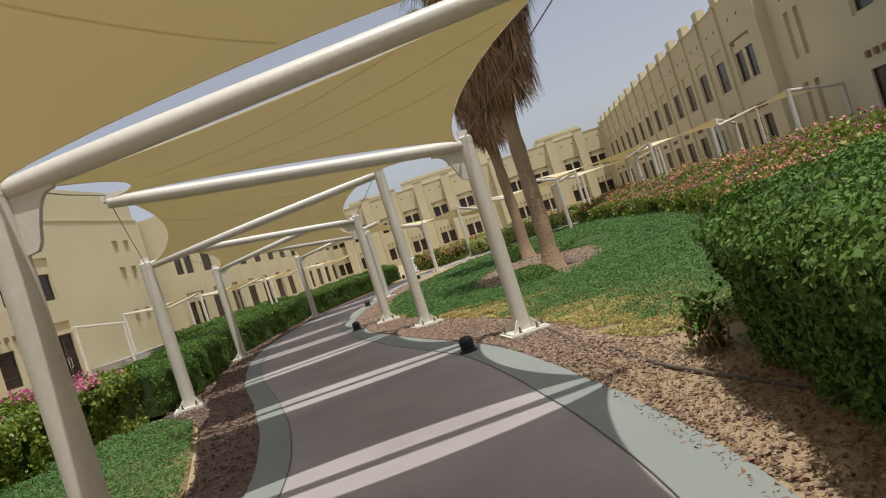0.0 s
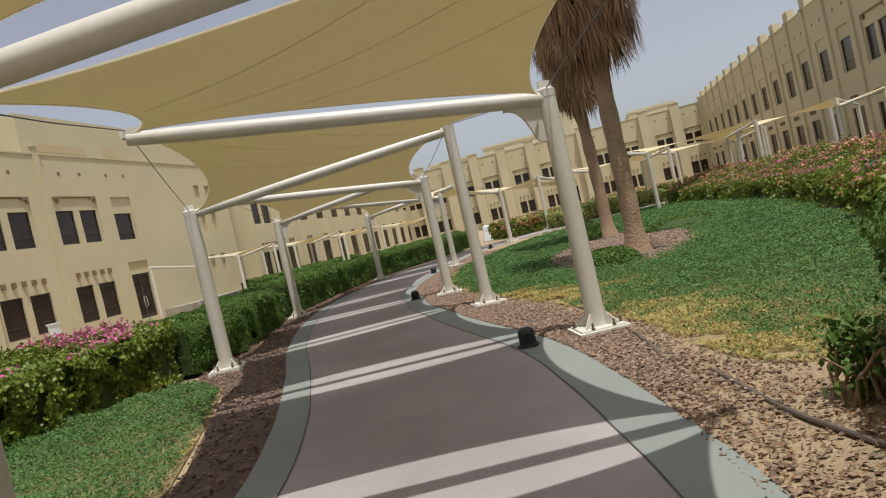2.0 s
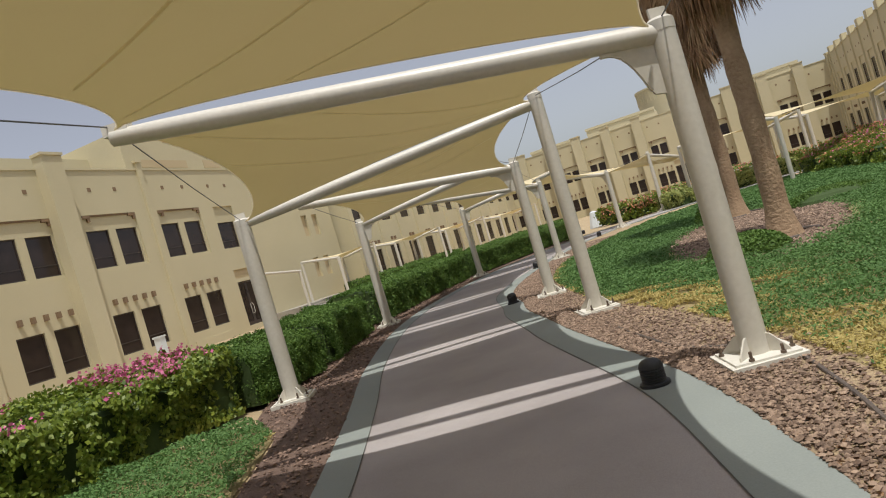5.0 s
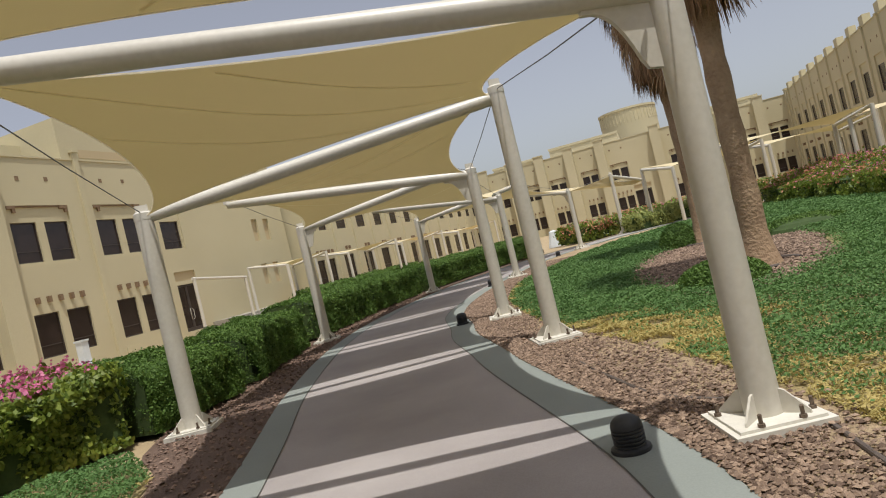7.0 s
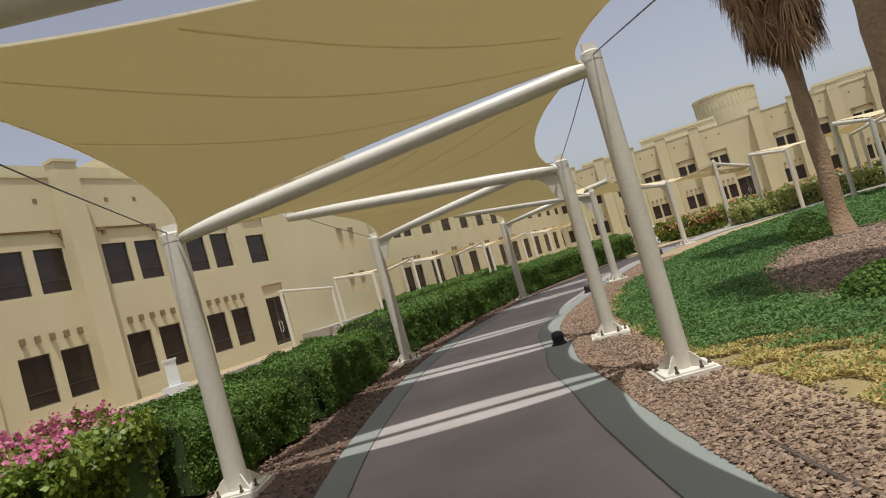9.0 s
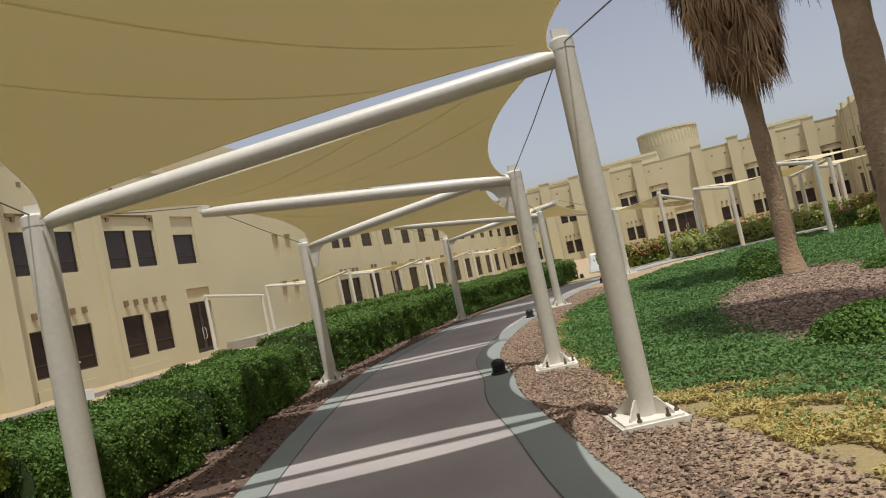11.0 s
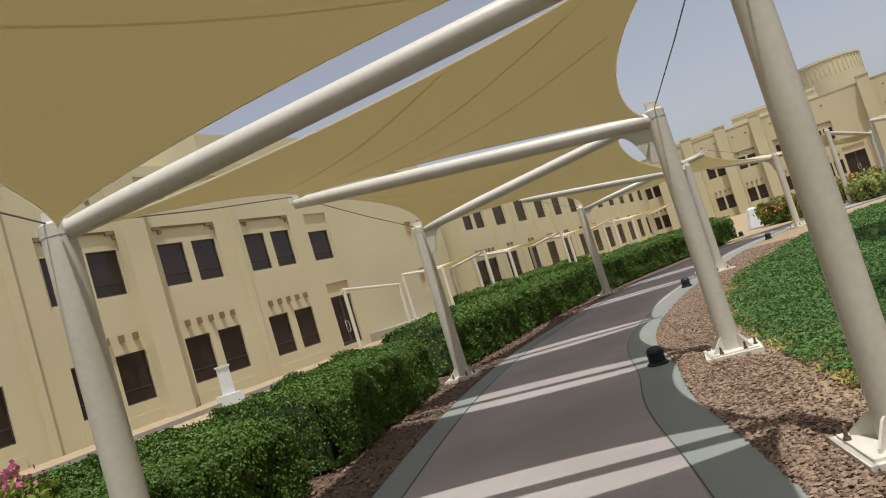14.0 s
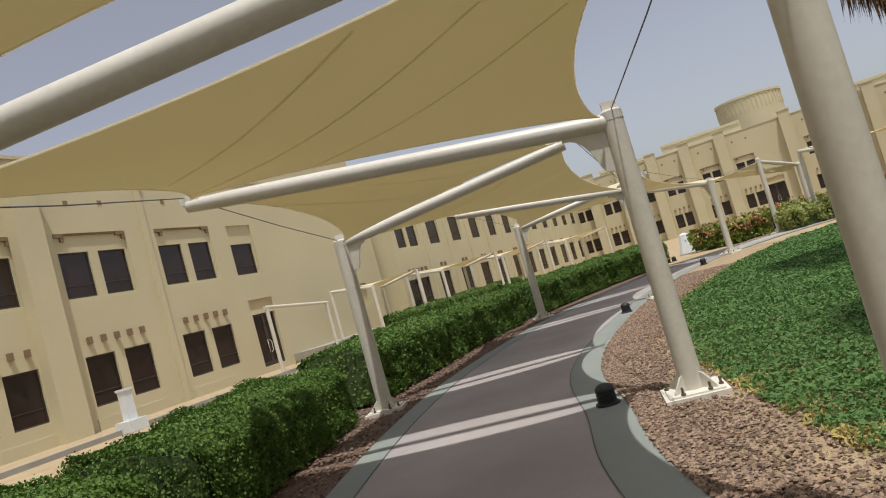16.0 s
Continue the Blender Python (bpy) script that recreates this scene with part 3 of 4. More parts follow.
def hedge(name, label, category, front, width, height, n, size, mats, top_flower=None, rough=0.06, gaps=0.0, under=0.0, slope=0.0):
    """A clipped row: front is its line on the path side; the body lies to the left of that line."""
    line = resample(np.array(front, float), max(8, int(len(front))))
    mid = offset(line, -width / 2)
    t = thing(name, (*mid[len(mid) // 2], 0), label, category)
    inv = Matrix.Translation(-t.location)
    m = len(line)
    k = under / abs(width)
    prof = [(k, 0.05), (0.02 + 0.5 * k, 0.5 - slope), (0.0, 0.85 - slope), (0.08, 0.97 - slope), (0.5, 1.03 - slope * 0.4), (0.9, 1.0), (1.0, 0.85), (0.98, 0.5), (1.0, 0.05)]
    # closed hull under the leaves, coloured as dark as the shaded inside
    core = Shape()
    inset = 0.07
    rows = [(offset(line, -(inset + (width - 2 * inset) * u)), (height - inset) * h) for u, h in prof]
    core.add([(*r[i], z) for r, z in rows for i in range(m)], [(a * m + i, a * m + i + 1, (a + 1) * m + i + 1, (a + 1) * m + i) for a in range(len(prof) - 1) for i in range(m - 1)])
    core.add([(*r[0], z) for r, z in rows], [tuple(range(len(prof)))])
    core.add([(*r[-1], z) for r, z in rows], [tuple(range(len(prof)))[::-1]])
    o = part("shade_core", core, M_core, t, "solid core coloured dark as the shaded inside of the foliage")
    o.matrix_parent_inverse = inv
    # leaves over the profile and the two ends
    s = RNG.uniform(0, m - 1, n)
    a = RNG.beta(1.0, 1.0, n) * (len(prof) - 1)
    cut = RNG.uniform(size=n)
    i0, f = s.astype(int), s % 1
    k0, g = np.minimum(a.astype(int), len(prof) - 2), a - np.minimum(a.astype(int), len(prof) - 2)
    pu = np.array([p[0] for p in prof])
    ph = np.array([p[1] for p in prof])
    u, h = pu[k0] * (1 - g) + pu[k0 + 1] * g, ph[k0] * (1 - g) + ph[k0 + 1] * g
    way = np.gradient(line, axis=0)
    way /= np.linalg.norm(way, axis=1)[:, None]
    nrm = np.stack([-way[:, 1], way[:, 0]], 1)
    base = line[i0] * (1 - f)[:, None] + line[np.minimum(i0 + 1, m - 1)] * f[:, None]
    wv = nrm[i0]
    pos = np.concatenate([base + wv * (width * u)[:, None], (height * h)[:, None]], 1)
    out = np.concatenate([wv * ((u - 0.5) * 2)[:, None], np.clip(h * 2 - 1.2, -0.1, 1)[:, None]], 1)
    ends = cut < 0.05
    pick = RNG.uniform(size=n) < 0.5
    e_at = np.where(pick[:, None], line[0] + nrm[0] * (width * RNG.uniform(0, 1, n))[:, None], line[-1] + nrm[-1] * (width * RNG.uniform(0, 1, n))[:, None])
    e_out = np.where(pick[:, None], -way[0], way[-1])
    pos[ends] = np.concatenate([e_at, (height * RNG.uniform(0.05, 1, n))[:, None]], 1)[ends]
    out[ends] = np.concatenate([e_out, np.zeros((n, 1))], 1)[ends]
    lump = np.array([noise.noise(Vector(p) * 1.7) + 0.5 * noise.noise(Vector(p) * 5) for p in pos]) * rough * 1.8
    pos += out * (lump + RNG.normal(0, rough * 0.35, n))[:, None]
    keep = np.ones(n, bool)
    if gaps:
        keep = np.array([noise.noise(Vector(p) * 3.1) for p in pos]) < 0.45 - gaps * (1 - pos[:, 2] / height)
    pos, out = pos[keep], out[keep]
    o = part("foliage", leaf_mesh("foliage", leaves(pos, out, size, 1.6, 0.6), mats), mats, t)
    o.matrix_parent_inverse = inv
    if top_flower:
        for fm, share, hmin in top_flower:
            cand = np.flatnonzero((pos[:, 2] > height * hmin) & (np.array([noise.noise(Vector(p) * 1.1 + Vector((hmin * 9, 0, 0))) for p in pos]) > 0.02))
            cand = RNG.choice(cand, int(len(cand) * share), replace=False)
            fp = pos[cand] + out[cand] * 0.05 + RNG.normal(0, 0.03, (len(cand), 3))
            o = part("blossom", leaf_mesh("blossom", leaves(fp, out[cand], size * 0.95, 1.1), fm), fm, t)
            tagged(o, "small papery flower bracts", kind="stuff")
            o.matrix_parent_inverse = inv
    return t


HF = HEDGE_FRONT
box_line = HF[HF[:, 1] > 12.8]
cuts = [(12.3, 14.9), (15.0, 19.35), (20.15, 24.4), (24.5, 29.0), (29.7, 39.7)]
for y0, y1 in cuts:
    hedge("box_hedge", "clipped dense green box hedge along the path", "hedge", HF[(HF[:, 1] > y0) & (HF[:, 1] < y1)], 1.35, 0.92 if y0 < 20 else 1.02, int(27000 * (y1 - y0)) if y0 < 20 else int(9000 * (y1 - y0)), 0.022 if y0 < 20 else 0.034, M_hedge, rough=0.07, slope=0.12 if y0 < 20 else 0.06)
hedge("box_hedge", "low rounded green hedge before the building", "hedge", [(-19.3 + 0.07 * k, 41.2 + k) for k in range(16)], 1.6, 0.95, 22000, 0.07, M_hedge, rough=0.1)
hedge("bougainvillea_hedge", "yellow-green bougainvillea hedge topped with pink flowers", "hedge", HF[(HF[:, 1] > 2.0) & (HF[:, 1] < 12.4)], 1.5, 1.0, 85000, 0.048, M_boug, [(M_pink, 0.75, 0.88)], 0.15, 0.25, slope=0.12)
hedge("box_bush", "large clipped green bush with bare stems at its foot", "bush", [tuple(q) for q in spline([(3.8, 9.0), (3.0, 8.15), (2.45, 7.1), (2.2, 6.1), (2.15, 4.6), (2.15, 2.9)], 0.3)], 3.4, 1.08, 105000, 0.027, M_hedge, rough=0.07, under=0.16)
RB = spline([(5.0, 9.0), (5.0, 12.5), (5.7, 17), (6.3, 23), (6.1, 29), (5.4, 35), (4.6, 38.5)], 0.5)
hedge("bougainvillea_hedge", "bougainvillea hedge with orange and pink flowers beyond the planting", "hedge", RB, -3.2, 1.1, 85000, 0.068, M_boug, [(M_orange, 0.6, 0.4), (M_pink, 0.4, 0.6)], 0.3, 0.1, slope=0.32)
hedge("bougainvillea_hedge", "flowering hedge before the far building", "hedge", spline([(-3.4, 42.5), (0, 46.5), (6, 49), (13, 49.5)], 0.5), 2.4, 0.85, 30000, 0.10, M_boug, [(M_orange, 0.5, 0.5), (M_pink, 0.1, 0.7)], 0.2, 0.1)
hedge("grass_border", "tall yellow-green grass border by the far path", "shrub", spline([(-1.0, 41.2), (2.5, 43.4), (8, 45.6), (14, 46.5)], 0.5), 1.6, 0.75, 22000, 0.09, M_grass, None, 0.2)


def shrub(at, size, label):
    t = thing("round_shrub", at, label, "shrub", "shrubs by the palms")
    n = 9000
    d = RNG.normal(size=(n, 3))
    d /= np.linalg.norm(d, axis=1)[:, None]
    d[:, 2] = np.abs(d[:, 2]) * 1.0
    p = d * np.array(size) * RNG.uniform(0.88, 1.05, n)[:, None]
    part("foliage", leaf_mesh("foliage", leaves(p, d, 0.03), M_hedge), M_hedge, t)
    # same dark hull as in the hedges, standing for inner shade
    part("shade_core", Shape().lathe([(size[0] * 0.86 * math.cos(a), size[2] * 0.86 * math.sin(a)) for a in (0, 0.35, 0.7, 1.05, 1.4, 1.55)], 14), M_core, t)


shrub((1.05, 16.3, 0), (0.62, 0.55, 0.34), "low clipped green shrub at the palm's foot")
shrub((0.68, 24.5, 0), (0.5, 0.5, 0.62), "rounded dark green shrub beside a palm trunk")
shrub((3.2, 22.6, 0), (1.0, 0.6, 0.3), "low spreading green shrub in the planting")

# ---- palms ----


def palm(at, top, lean, label, seed):
    rng = np.random.default_rng(seed)
    t = thing("fan_palm", at, label, "palm tree", "fan palms in the planting")
    n = 26
    path, rad = [], []
    for k in range(n + 1):
        s = k / n
        path.append((lean[0] * s * s + 0.02 * math.sin(9 * s), lean[1] * s * s, top * s - 0.05))
        rad.append(0.185 + 0.15 * math.exp(-s * top / 0.28) + 0.012 * math.sin(k * 2.1) - 0.02 * s)
    part("trunk", Shape().tube(path, rad, 18), M_trunk, t, smooth=True)
    crown = np.array([lean[0], lean[1], top])
    # hanging dead fronds: long narrow blades round the trunk
    blades = []
    for layer in range(14):
        f = layer / 13
        ztop = 4.7 + (top - 4.6) * f
        for k in range(48):
            a = rng.uniform(0, 2 * math.pi)
            r0 = 0.2 + 0.1 * rng.uniform()
            r1 = 0.36 + 0.34 * f * rng.uniform(0.7, 1.12) + 0.12 * rng.uniform()
            length = rng.uniform(0.55, 1.05)
            c = crown * 1.0
            c[:2] *= (ztop / top) ** 2
            for strand in range(9):
                da = a + rng.normal(0, 0.14)
                bend = rng.uniform(0.85, 1.12)
                w = rng.uniform(0.007, 0.017)
                tang = np.array([-math.sin(da), math.cos(da), 0]) * w
                out = np.array([math.cos(da), math.sin(da), 0])
                p0 = np.array([c[0], c[1], ztop]) + out * r0
                p1 = np.array([c[0], c[1], ztop - 0.25 * length]) + out * r1 * bend
                p2 = np.array([c[0], c[1], ztop - length * rng.uniform(0.8, 1.15)]) + out * r1 * bend * rng.uniform(0.9, 1.08)
                blades += [p0 - tang * 0.4, p0 + tang * 0.4, p1 + tang, p1 - tang, p1 - tang, p1 + tang, p2 + tang * 0.3, p2 - tang * 0.3]
    part("dead_frond_skirt", leaf_mesh("dead_frond_skirt", np.array(blades), M_skirt), M_skirt, t, "thick brown skirt of hanging dead fronds")
    # dead fans: a drooping stalk that ends in a folded hanging fan
    for k in range(150):
        f = k / 149
        a = k * 2.4 + rng.uniform(-0.35, 0.35)
        out = np.array([math.cos(a), math.sin(a), 0])
        side = np.array([-math.sin(a), math.cos(a), 0])
        zr = 4.85 + (top - 4.8) * f + rng.uniform(-0.15, 0.15)
        root = np.array([crown[0] * (zr / top) ** 2, crown[1] * (zr / top) ** 2, zr]) + out * 0.2
        reach = 0.34 + 0.62 * f * rng.uniform(0.75, 1.15) + 0.14 * rng.uniform()
        hub = root + out * reach + np.array([0, 0, -0.12 - 0.25 * rng.uniform() + 0.12 * f])
        knee = (root + hub) / 2 + np.array([0, 0, 0.09])
        v = []
        for p, q in ((root, knee), (knee, hub)):
            v += [p - side * 0.014, p + side * 0.014, q + side * 0.012, q - side * 0.012]
        span, turn = rng.uniform(0.45, 0.95), rng.normal(0, 0.18)
        for j in range(22):
            b = -span + 2 * span * j / 21 + rng.normal(0, 0.05)
            d = np.array([0, 0, -1]) * math.cos(b) + side * math.sin(b + turn) + out * rng.uniform(-0.08, 0.2)
            L = rng.uniform(0.62, 1.02) * (0.8 + 0.2 * math.cos(b))
            q = np.cross(d, out) * 0.015
            midp = hub + d * L * 0.5
            tip = hub + d * L * 0.72 + np.array([0, 0, -0.24 * rng.uniform(0.6, 1.4)]) - out * 0.06 * rng.uniform()
            v += [hub - q * 0.4, hub + q * 0.4, midp + q, midp - q, midp - q, midp + q, tip + q * 0.15, tip - q * 0.15]
        m = M_skirt_pale if rng.uniform() < 0.3 else M_skirt
        part("dead_fan", leaf_mesh("dead_fan", np.array(v), m), m, t)
    for k in range(18):
        a = k * 2.4 + rng.uniform(-0.3, 0.3)
        out = np.array([math.cos(a), math.sin(a), 0])
        side = np.array([-math.sin(a), math.cos(a), 0])
        hub = crown + np.array([0, 0, rng.uniform(-0.9, 0.15)]) + out * rng.uniform(0.85, 1.25)
        stalk = crown + np.array([0, 0, 0.1])
        v = [stalk + side * 0.02, stalk - side * 0.02, hub - side * 0.012, hub + side * 0.012]
        for j in range(20):
            b = -1.2 + 2.4 * j / 19 + rng.normal(0, 0.06)
            d = np.array([0, 0, -1]) * math.cos(b) + side * math.sin(b) + out * rng.uniform(-0.1, 0.35)
            L = rng.uniform(0.55, 0.95)
            q = np.cross(d, out) * 0.016
            midp = hub + d * L * 0.55
            tip = hub + d * L * 0.8 + np.array([0, 0, -0.25])
            v += [hub - q * 0.3, hub + q * 0.3, midp + q, midp - q, midp - q, midp + q, tip + q * 0.15, tip - q * 0.15]
        m = M_skirt if k % 3 else M_frond
        part("hanging_frond", leaf_mesh("hanging_frond", np.array(v), m), m, t)
    for k in range(34):
        a = k * 2.4 + rng.uniform(-0.2, 0.2)
        el = rng.uniform(-0.75, 1.2)
        out = np.array([math.cos(a) * math.cos(el), math.sin(a) * math.cos(el), math.sin(el)])
        side = np.array([-math.sin(a), math.cos(a), 0])
        up = np.cross(out, side)
        hub = crown + np.array([0, 0, 0.15]) + out * rng.uniform(0.95, 1.35)
        v = [crown + side * 0.02 + np.array([0, 0, 0.1]), crown - side * 0.02 + np.array([0, 0, 0.1]), hub - side * 0.012, hub + side * 0.012]
        for j in range(26):
            b = -1.35 + 2.7 * j / 25
            d = out * math.cos(b) + side * math.sin(b)
            L = 0.95 * (0.75 + 0.25 * math.cos(b))
            q = np.cross(d, up) * 0.018
            midp = hub + d * L * 0.6
            tip = hub + d * L + np.array([0, 0, -0.22 * rng.uniform(0.5, 1.5)])
            v += [hub - q * 0.3, hub + q * 0.3, midp + q, midp - q, midp - q, midp + q, tip + q * 0.15, tip - q * 0.15]
        part("frond", leaf_mesh("frond", np.array(v), M_frond), M_frond, t)
    hoop = [(0.55 * math.cos(x), 0.55 * math.sin(x), 0.03) for x in (2 * math.pi * k / 24 * 0.8 for k in range(25))]
    part("irrigation_ring", Shape().tube(hoop, 0.03, 8), M_hose, t, "dark irrigation hose ring")
    return t


palm((1.68, 17.3, 0), 7.7, (0.24, -0.1), "tall fan palm with a shaggy skirt of brown dead fronds", 3)
palm((1.27, 24.4, 0), 7.6, (0.0, 0.1), "fan palm with a thick skirt of hanging brown fronds", 5)

# ---- buildings ----
MESHES = {}


def shared(key, make):
    if key not in MESHES:
        MESHES[key] = make()
    return MESHES[key]


def wall_shape(u0, u1, z0, z1, holes, y0, y1):
    """A wall from u0 to u1 with rectangular openings right through it; y0 inner, y1 outer face."""
    us = sorted({u0, u1, *(v for h in holes for v in h[:2] if u0 < v < u1)})
    zs = sorted({z0, z1, *(v for h in holes for v in h[2:] if z0 < v < z1)})
    s = Shape()
    solid = {}
    for i in range(len(us) - 1):
        for j in range(len(zs) - 1):
            cu, cz = (us[i] + us[i + 1]) / 2, (zs[j] + zs[j + 1]) / 2
            solid[i, j] = not any(h[0] < cu < h[1] and h[2] < cz < h[3] for h in holes)
    for (i, j), ok in solid.items():
        if not ok:
            continue
        a, b, c, d = us[i], us[i + 1], zs[j], zs[j + 1]
        s.add([(a, y1, c), (b, y1, c), (b, y1, d), (a, y1, d)], [(3, 2, 1, 0)])
        s.add([(a, y0, c), (b, y0, c), (b, y0, d), (a, y0, d)], [(0, 1, 2, 3)])
        for di, dj, p, q in ((-1, 0, (a, c), (a, d)), (1, 0, (b, d), (b, c)), (0, -1, (b, c), (a, c)), (0, 1, (a, d), (b, d))):
            if not solid.get((i + di, j + dj), False):
                s.add([(p[0], y0, p[1]), (q[0], y0, q[1]), (q[0], y1, q[1]), (p[0], y1, p[1])], [(0, 1, 2, 3)])
    return s


def window(parent, m, u0, u1, z0, z1, y):
    w, h = round(u1 - u0, 3), round(z1 - z0, 3)

    def fr():
        s = Shape()
        t, d = 0.05, 0.03
        s.box(0, w, -d, d, 0, t).box(0, w, -d, d, h - t, h).box(0, t, -d, d, t, h - t).box(w - t, w, -d, d, t, h - t)
        s.box(t, w - t, -d, d * 0.6, h * 0.27, h * 0.27 + 0.04)
        me = s.mesh("frame")
        me.materials.append(M_frame)
        return me

    def pa():
        me = Shape().box(0.045, w - 0.045, -0.012, 0.0, 0.045, h - 0.045).mesh("pane")
        me.materials.append(M_pane)
        return me

    o = new("window")
    o.parent = parent
    o.matrix_basis = m @ pose(u0, y, z0)
    part("frame", shared(("f", w, h), fr), M_frame, o)
    part("pane", shared(("p", w, h), pa), M_pane, o)


def stub(parent, m, u, z, size=0.15, out=0.15):
    def mk():
        me = Shape().box(-size / 2, size / 2, -0.02, out, 0, size * 1.7).mesh("stub_beam")
        me.materials.append(M_timber_shade)
        return me

    o = part("stub_beam", shared(("s", size, out), mk), M_timber_shade, parent)
    o.matrix_basis = m @ pose(u, 0, z)


# a proud brown block for each vent hole, the hole's shade being its colour
def vent(parent, m, u, z):
    def mk():
        me = Shape().box(-0.09, 0.09, -0.02, 0.015, -0.09, 0.09).mesh("vent")
        me.materials.append(M_timber_shade)
        return me

    part("vent", shared("vent", mk), M_timber_shade, parent).matrix_basis = m @ pose(u, 0, z)


def facade(name, label, m, length, height, bays, depth=9.0, merlon=0.0, piers=(), slots=(), doors=(), plinth=True):
    """A two-storey block. bays: (centre, kind); local x along the wall, y out of it."""
    t = tagged(new(name), label, "building")
    t.matrix_basis = m
    eye = Matrix()
    holes, lower, panels = [], [], []
    for c, kind in bays:
        if kind == "double":
            panels.append((c - 1.5, c + 1.5, 4.7, 7.2))
            for s in (-1.4, 0.2):
                window(t, eye, c + s, c + s + 1.2, 4.8, 6.5, -0.2)
                lower.append((c + s, c + s + 1.2, 0.85, 2.65))
                window(t, eye, c + s, c + s + 1.2, 0.85, 2.65, -0.12)
            for k in range(5):
                stub(t, eye, c - 1.12 + 0.56 * k, 3.08)
        elif kind == "pair":
            panels.append((c - 1.05, c + 1.05, 4.55, 6.6))
            for s in (-0.95, 0.1):
                window(t, eye, c + s, c + s + 0.85, 4.65, 5.95, -0.2)
                lower.append((c + s, c + s + 0.85, 0.9, 2.4))
                window(t, eye, c + s, c + s + 0.85, 0.9, 2.4, -0.12)
            for k in range(4):
                stub(t, eye, c - 0.75 + 0.5 * k, 2.85)
        elif kind == "single":
            panels.append((c - 0.9, c + 0.9, 4.75, 7.3))
            window(t, eye, c - 0.8, c + 0.8, 4.8, 6.6, -0.15)
            lower.append((c - 0.85, c + 0.85, 0.75, 2.75))
            window(t, eye, c - 0.85, c + 0.85, 0.75, 2.75, -0.12)
            for k in (-0.28, 0.28):
                stub(t, eye, c + k, 3.15)
        elif kind == "upper":
            panels.append((c - 0.8, c + 0.8, 4.7, 7.15))
            window(t, eye, c - 0.72, c + 0.72, 4.76, 6.25, -0.2)
    for u0, u1, z0, z1 in slots:
        lower.append((u0, u1, z0, z1))
    for u0, u1 in doors:
        lower.append((u0, u1, 0.3, 2.8))
        panels.append((u0 - 0.05, u1 + 0.05, 3.0, 3.5))
    holes = lower + panels
    part("wall", wall_shape(0, length, -0.05, height, holes, -0.4, 0.0), M_wall, t)
    for p in panels:
        c = (p[0] + p[1]) / 2
        sub = []
        for cc, kind in bays:
            if abs(cc - c) < 0.1 and p[3] > 5:
                if kind == "double":
                    sub = [(cc - 1.4, cc - 0.2, 4.8, 6.5), (cc + 0.2, cc + 1.4, 4.8, 6.5)]
                elif kind == "pair":
                    sub = [(cc - 0.95, cc - 0.1, 4.65, 5.95), (cc + 0.1, cc + 0.95, 4.65, 5.95)]
                elif kind == "single":
                    sub = [(cc - 0.8, cc + 0.8, 4.8, 6.6)]
                else:
                    sub = [(cc - 0.72, cc + 0.72, 4.76, 6.25)]
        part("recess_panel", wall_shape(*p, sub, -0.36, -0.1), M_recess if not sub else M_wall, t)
        if sub and p[1] - p[0] > 2:
            for e in (p[0] + 0.22, p[1] - 0.22):
                part("corbel", Shape().box(e - 0.2, e + 0.2, -0.1, 0.0, p[3] - 0.14, p[3] - 0.01).box(e - 0.2, e - 0.06, -0.1, -0.01, p[3] - 0.3, p[3] - 0.14), M_timber_shade, t)
            part("lintel", Shape().box(p[0] + 0.02, p[1] - 0.02, -0.1, -0.03, p[3] - 0.07, p[3] - 0.005), M_timber_shade, t)
    for u0, u1, z0, z1 in slots:
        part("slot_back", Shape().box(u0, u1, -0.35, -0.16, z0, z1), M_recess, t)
    for u0, u1 in doors:
        d = new("door")
        d.parent = t
        d["label"] = "dark glazed double door with long handles"
        w = (u1 - u0) / 2
        for k in (0, 1):
            s = Shape()
            a = u0 + k * w
            s.box(a, a + 0.09, -0.2, -0.14, 0.3, 2.8).box(a + w - 0.09, a + w, -0.2, -0.14, 0.3, 2.8).box(a + 0.09, a + w - 0.09, -0.2, -0.14, 0.3, 0.5).box(a + 0.09, a + w - 0.09, -0.2, -0.14, 2.7, 2.8)
            part("leaf", s, M_frame, d)
            part("pane", Shape().box(a + 0.08, a + w - 0.08, -0.18, -0.165, 0.49, 2.71), M_pane, d)
            x = u0 + w + (0.06 if k else -0.06)
            part("handle", Shape().tube([(x, -0.13, 0.9), (x + (0.06 if k else -0.06), -0.08, 1.0), (x + (0.06 if k else -0.06), -0.08, 1.4), (x, -0.13, 1.5)], 0.016, 8), M_steel, d, "bright bowed handle", smooth=True)
    part("roof", Shape().box(-0.1, length + 0.1, -depth, -0.42, height - 0.9, height - 0.7), M_roof, t)
    part("back_wall", Shape().box(0, length, -depth - 0.3, -depth, -0.05, height), M_wall, t)
    for e in (-0.3, length):
        part("side_wall", Shape().box(e, e + 0.3, -depth, 0.0, -0.05, height), M_wall, t)
    part("inner_floor", Shape().box(0, length, -depth, -0.42, 3.9, 4.1), M_roof, t)
    part("coping", Shape().box(-0.05, length + 0.05, -0.45, 0.05, height, height + 0.08), M_wall, t)
    for u0, u1, out, top in piers:
        part("pier", Shape().box(u0, u1, -0.02, out, -0.05, top), M_wall, t)
        part("pier_cap", Shape().box(u0 - 0.06, u1 + 0.06, -0.02, out + 0.06, top, top + 0.12), M_wall, t)
    if merlon:
        k = 0.5
        while k < length - 1:
            part("merlon", Shape().box(k, k + 0.95, -0.45, 0.06, height + 0.08, height + 0.75), M_wall, t)
            k += merlon
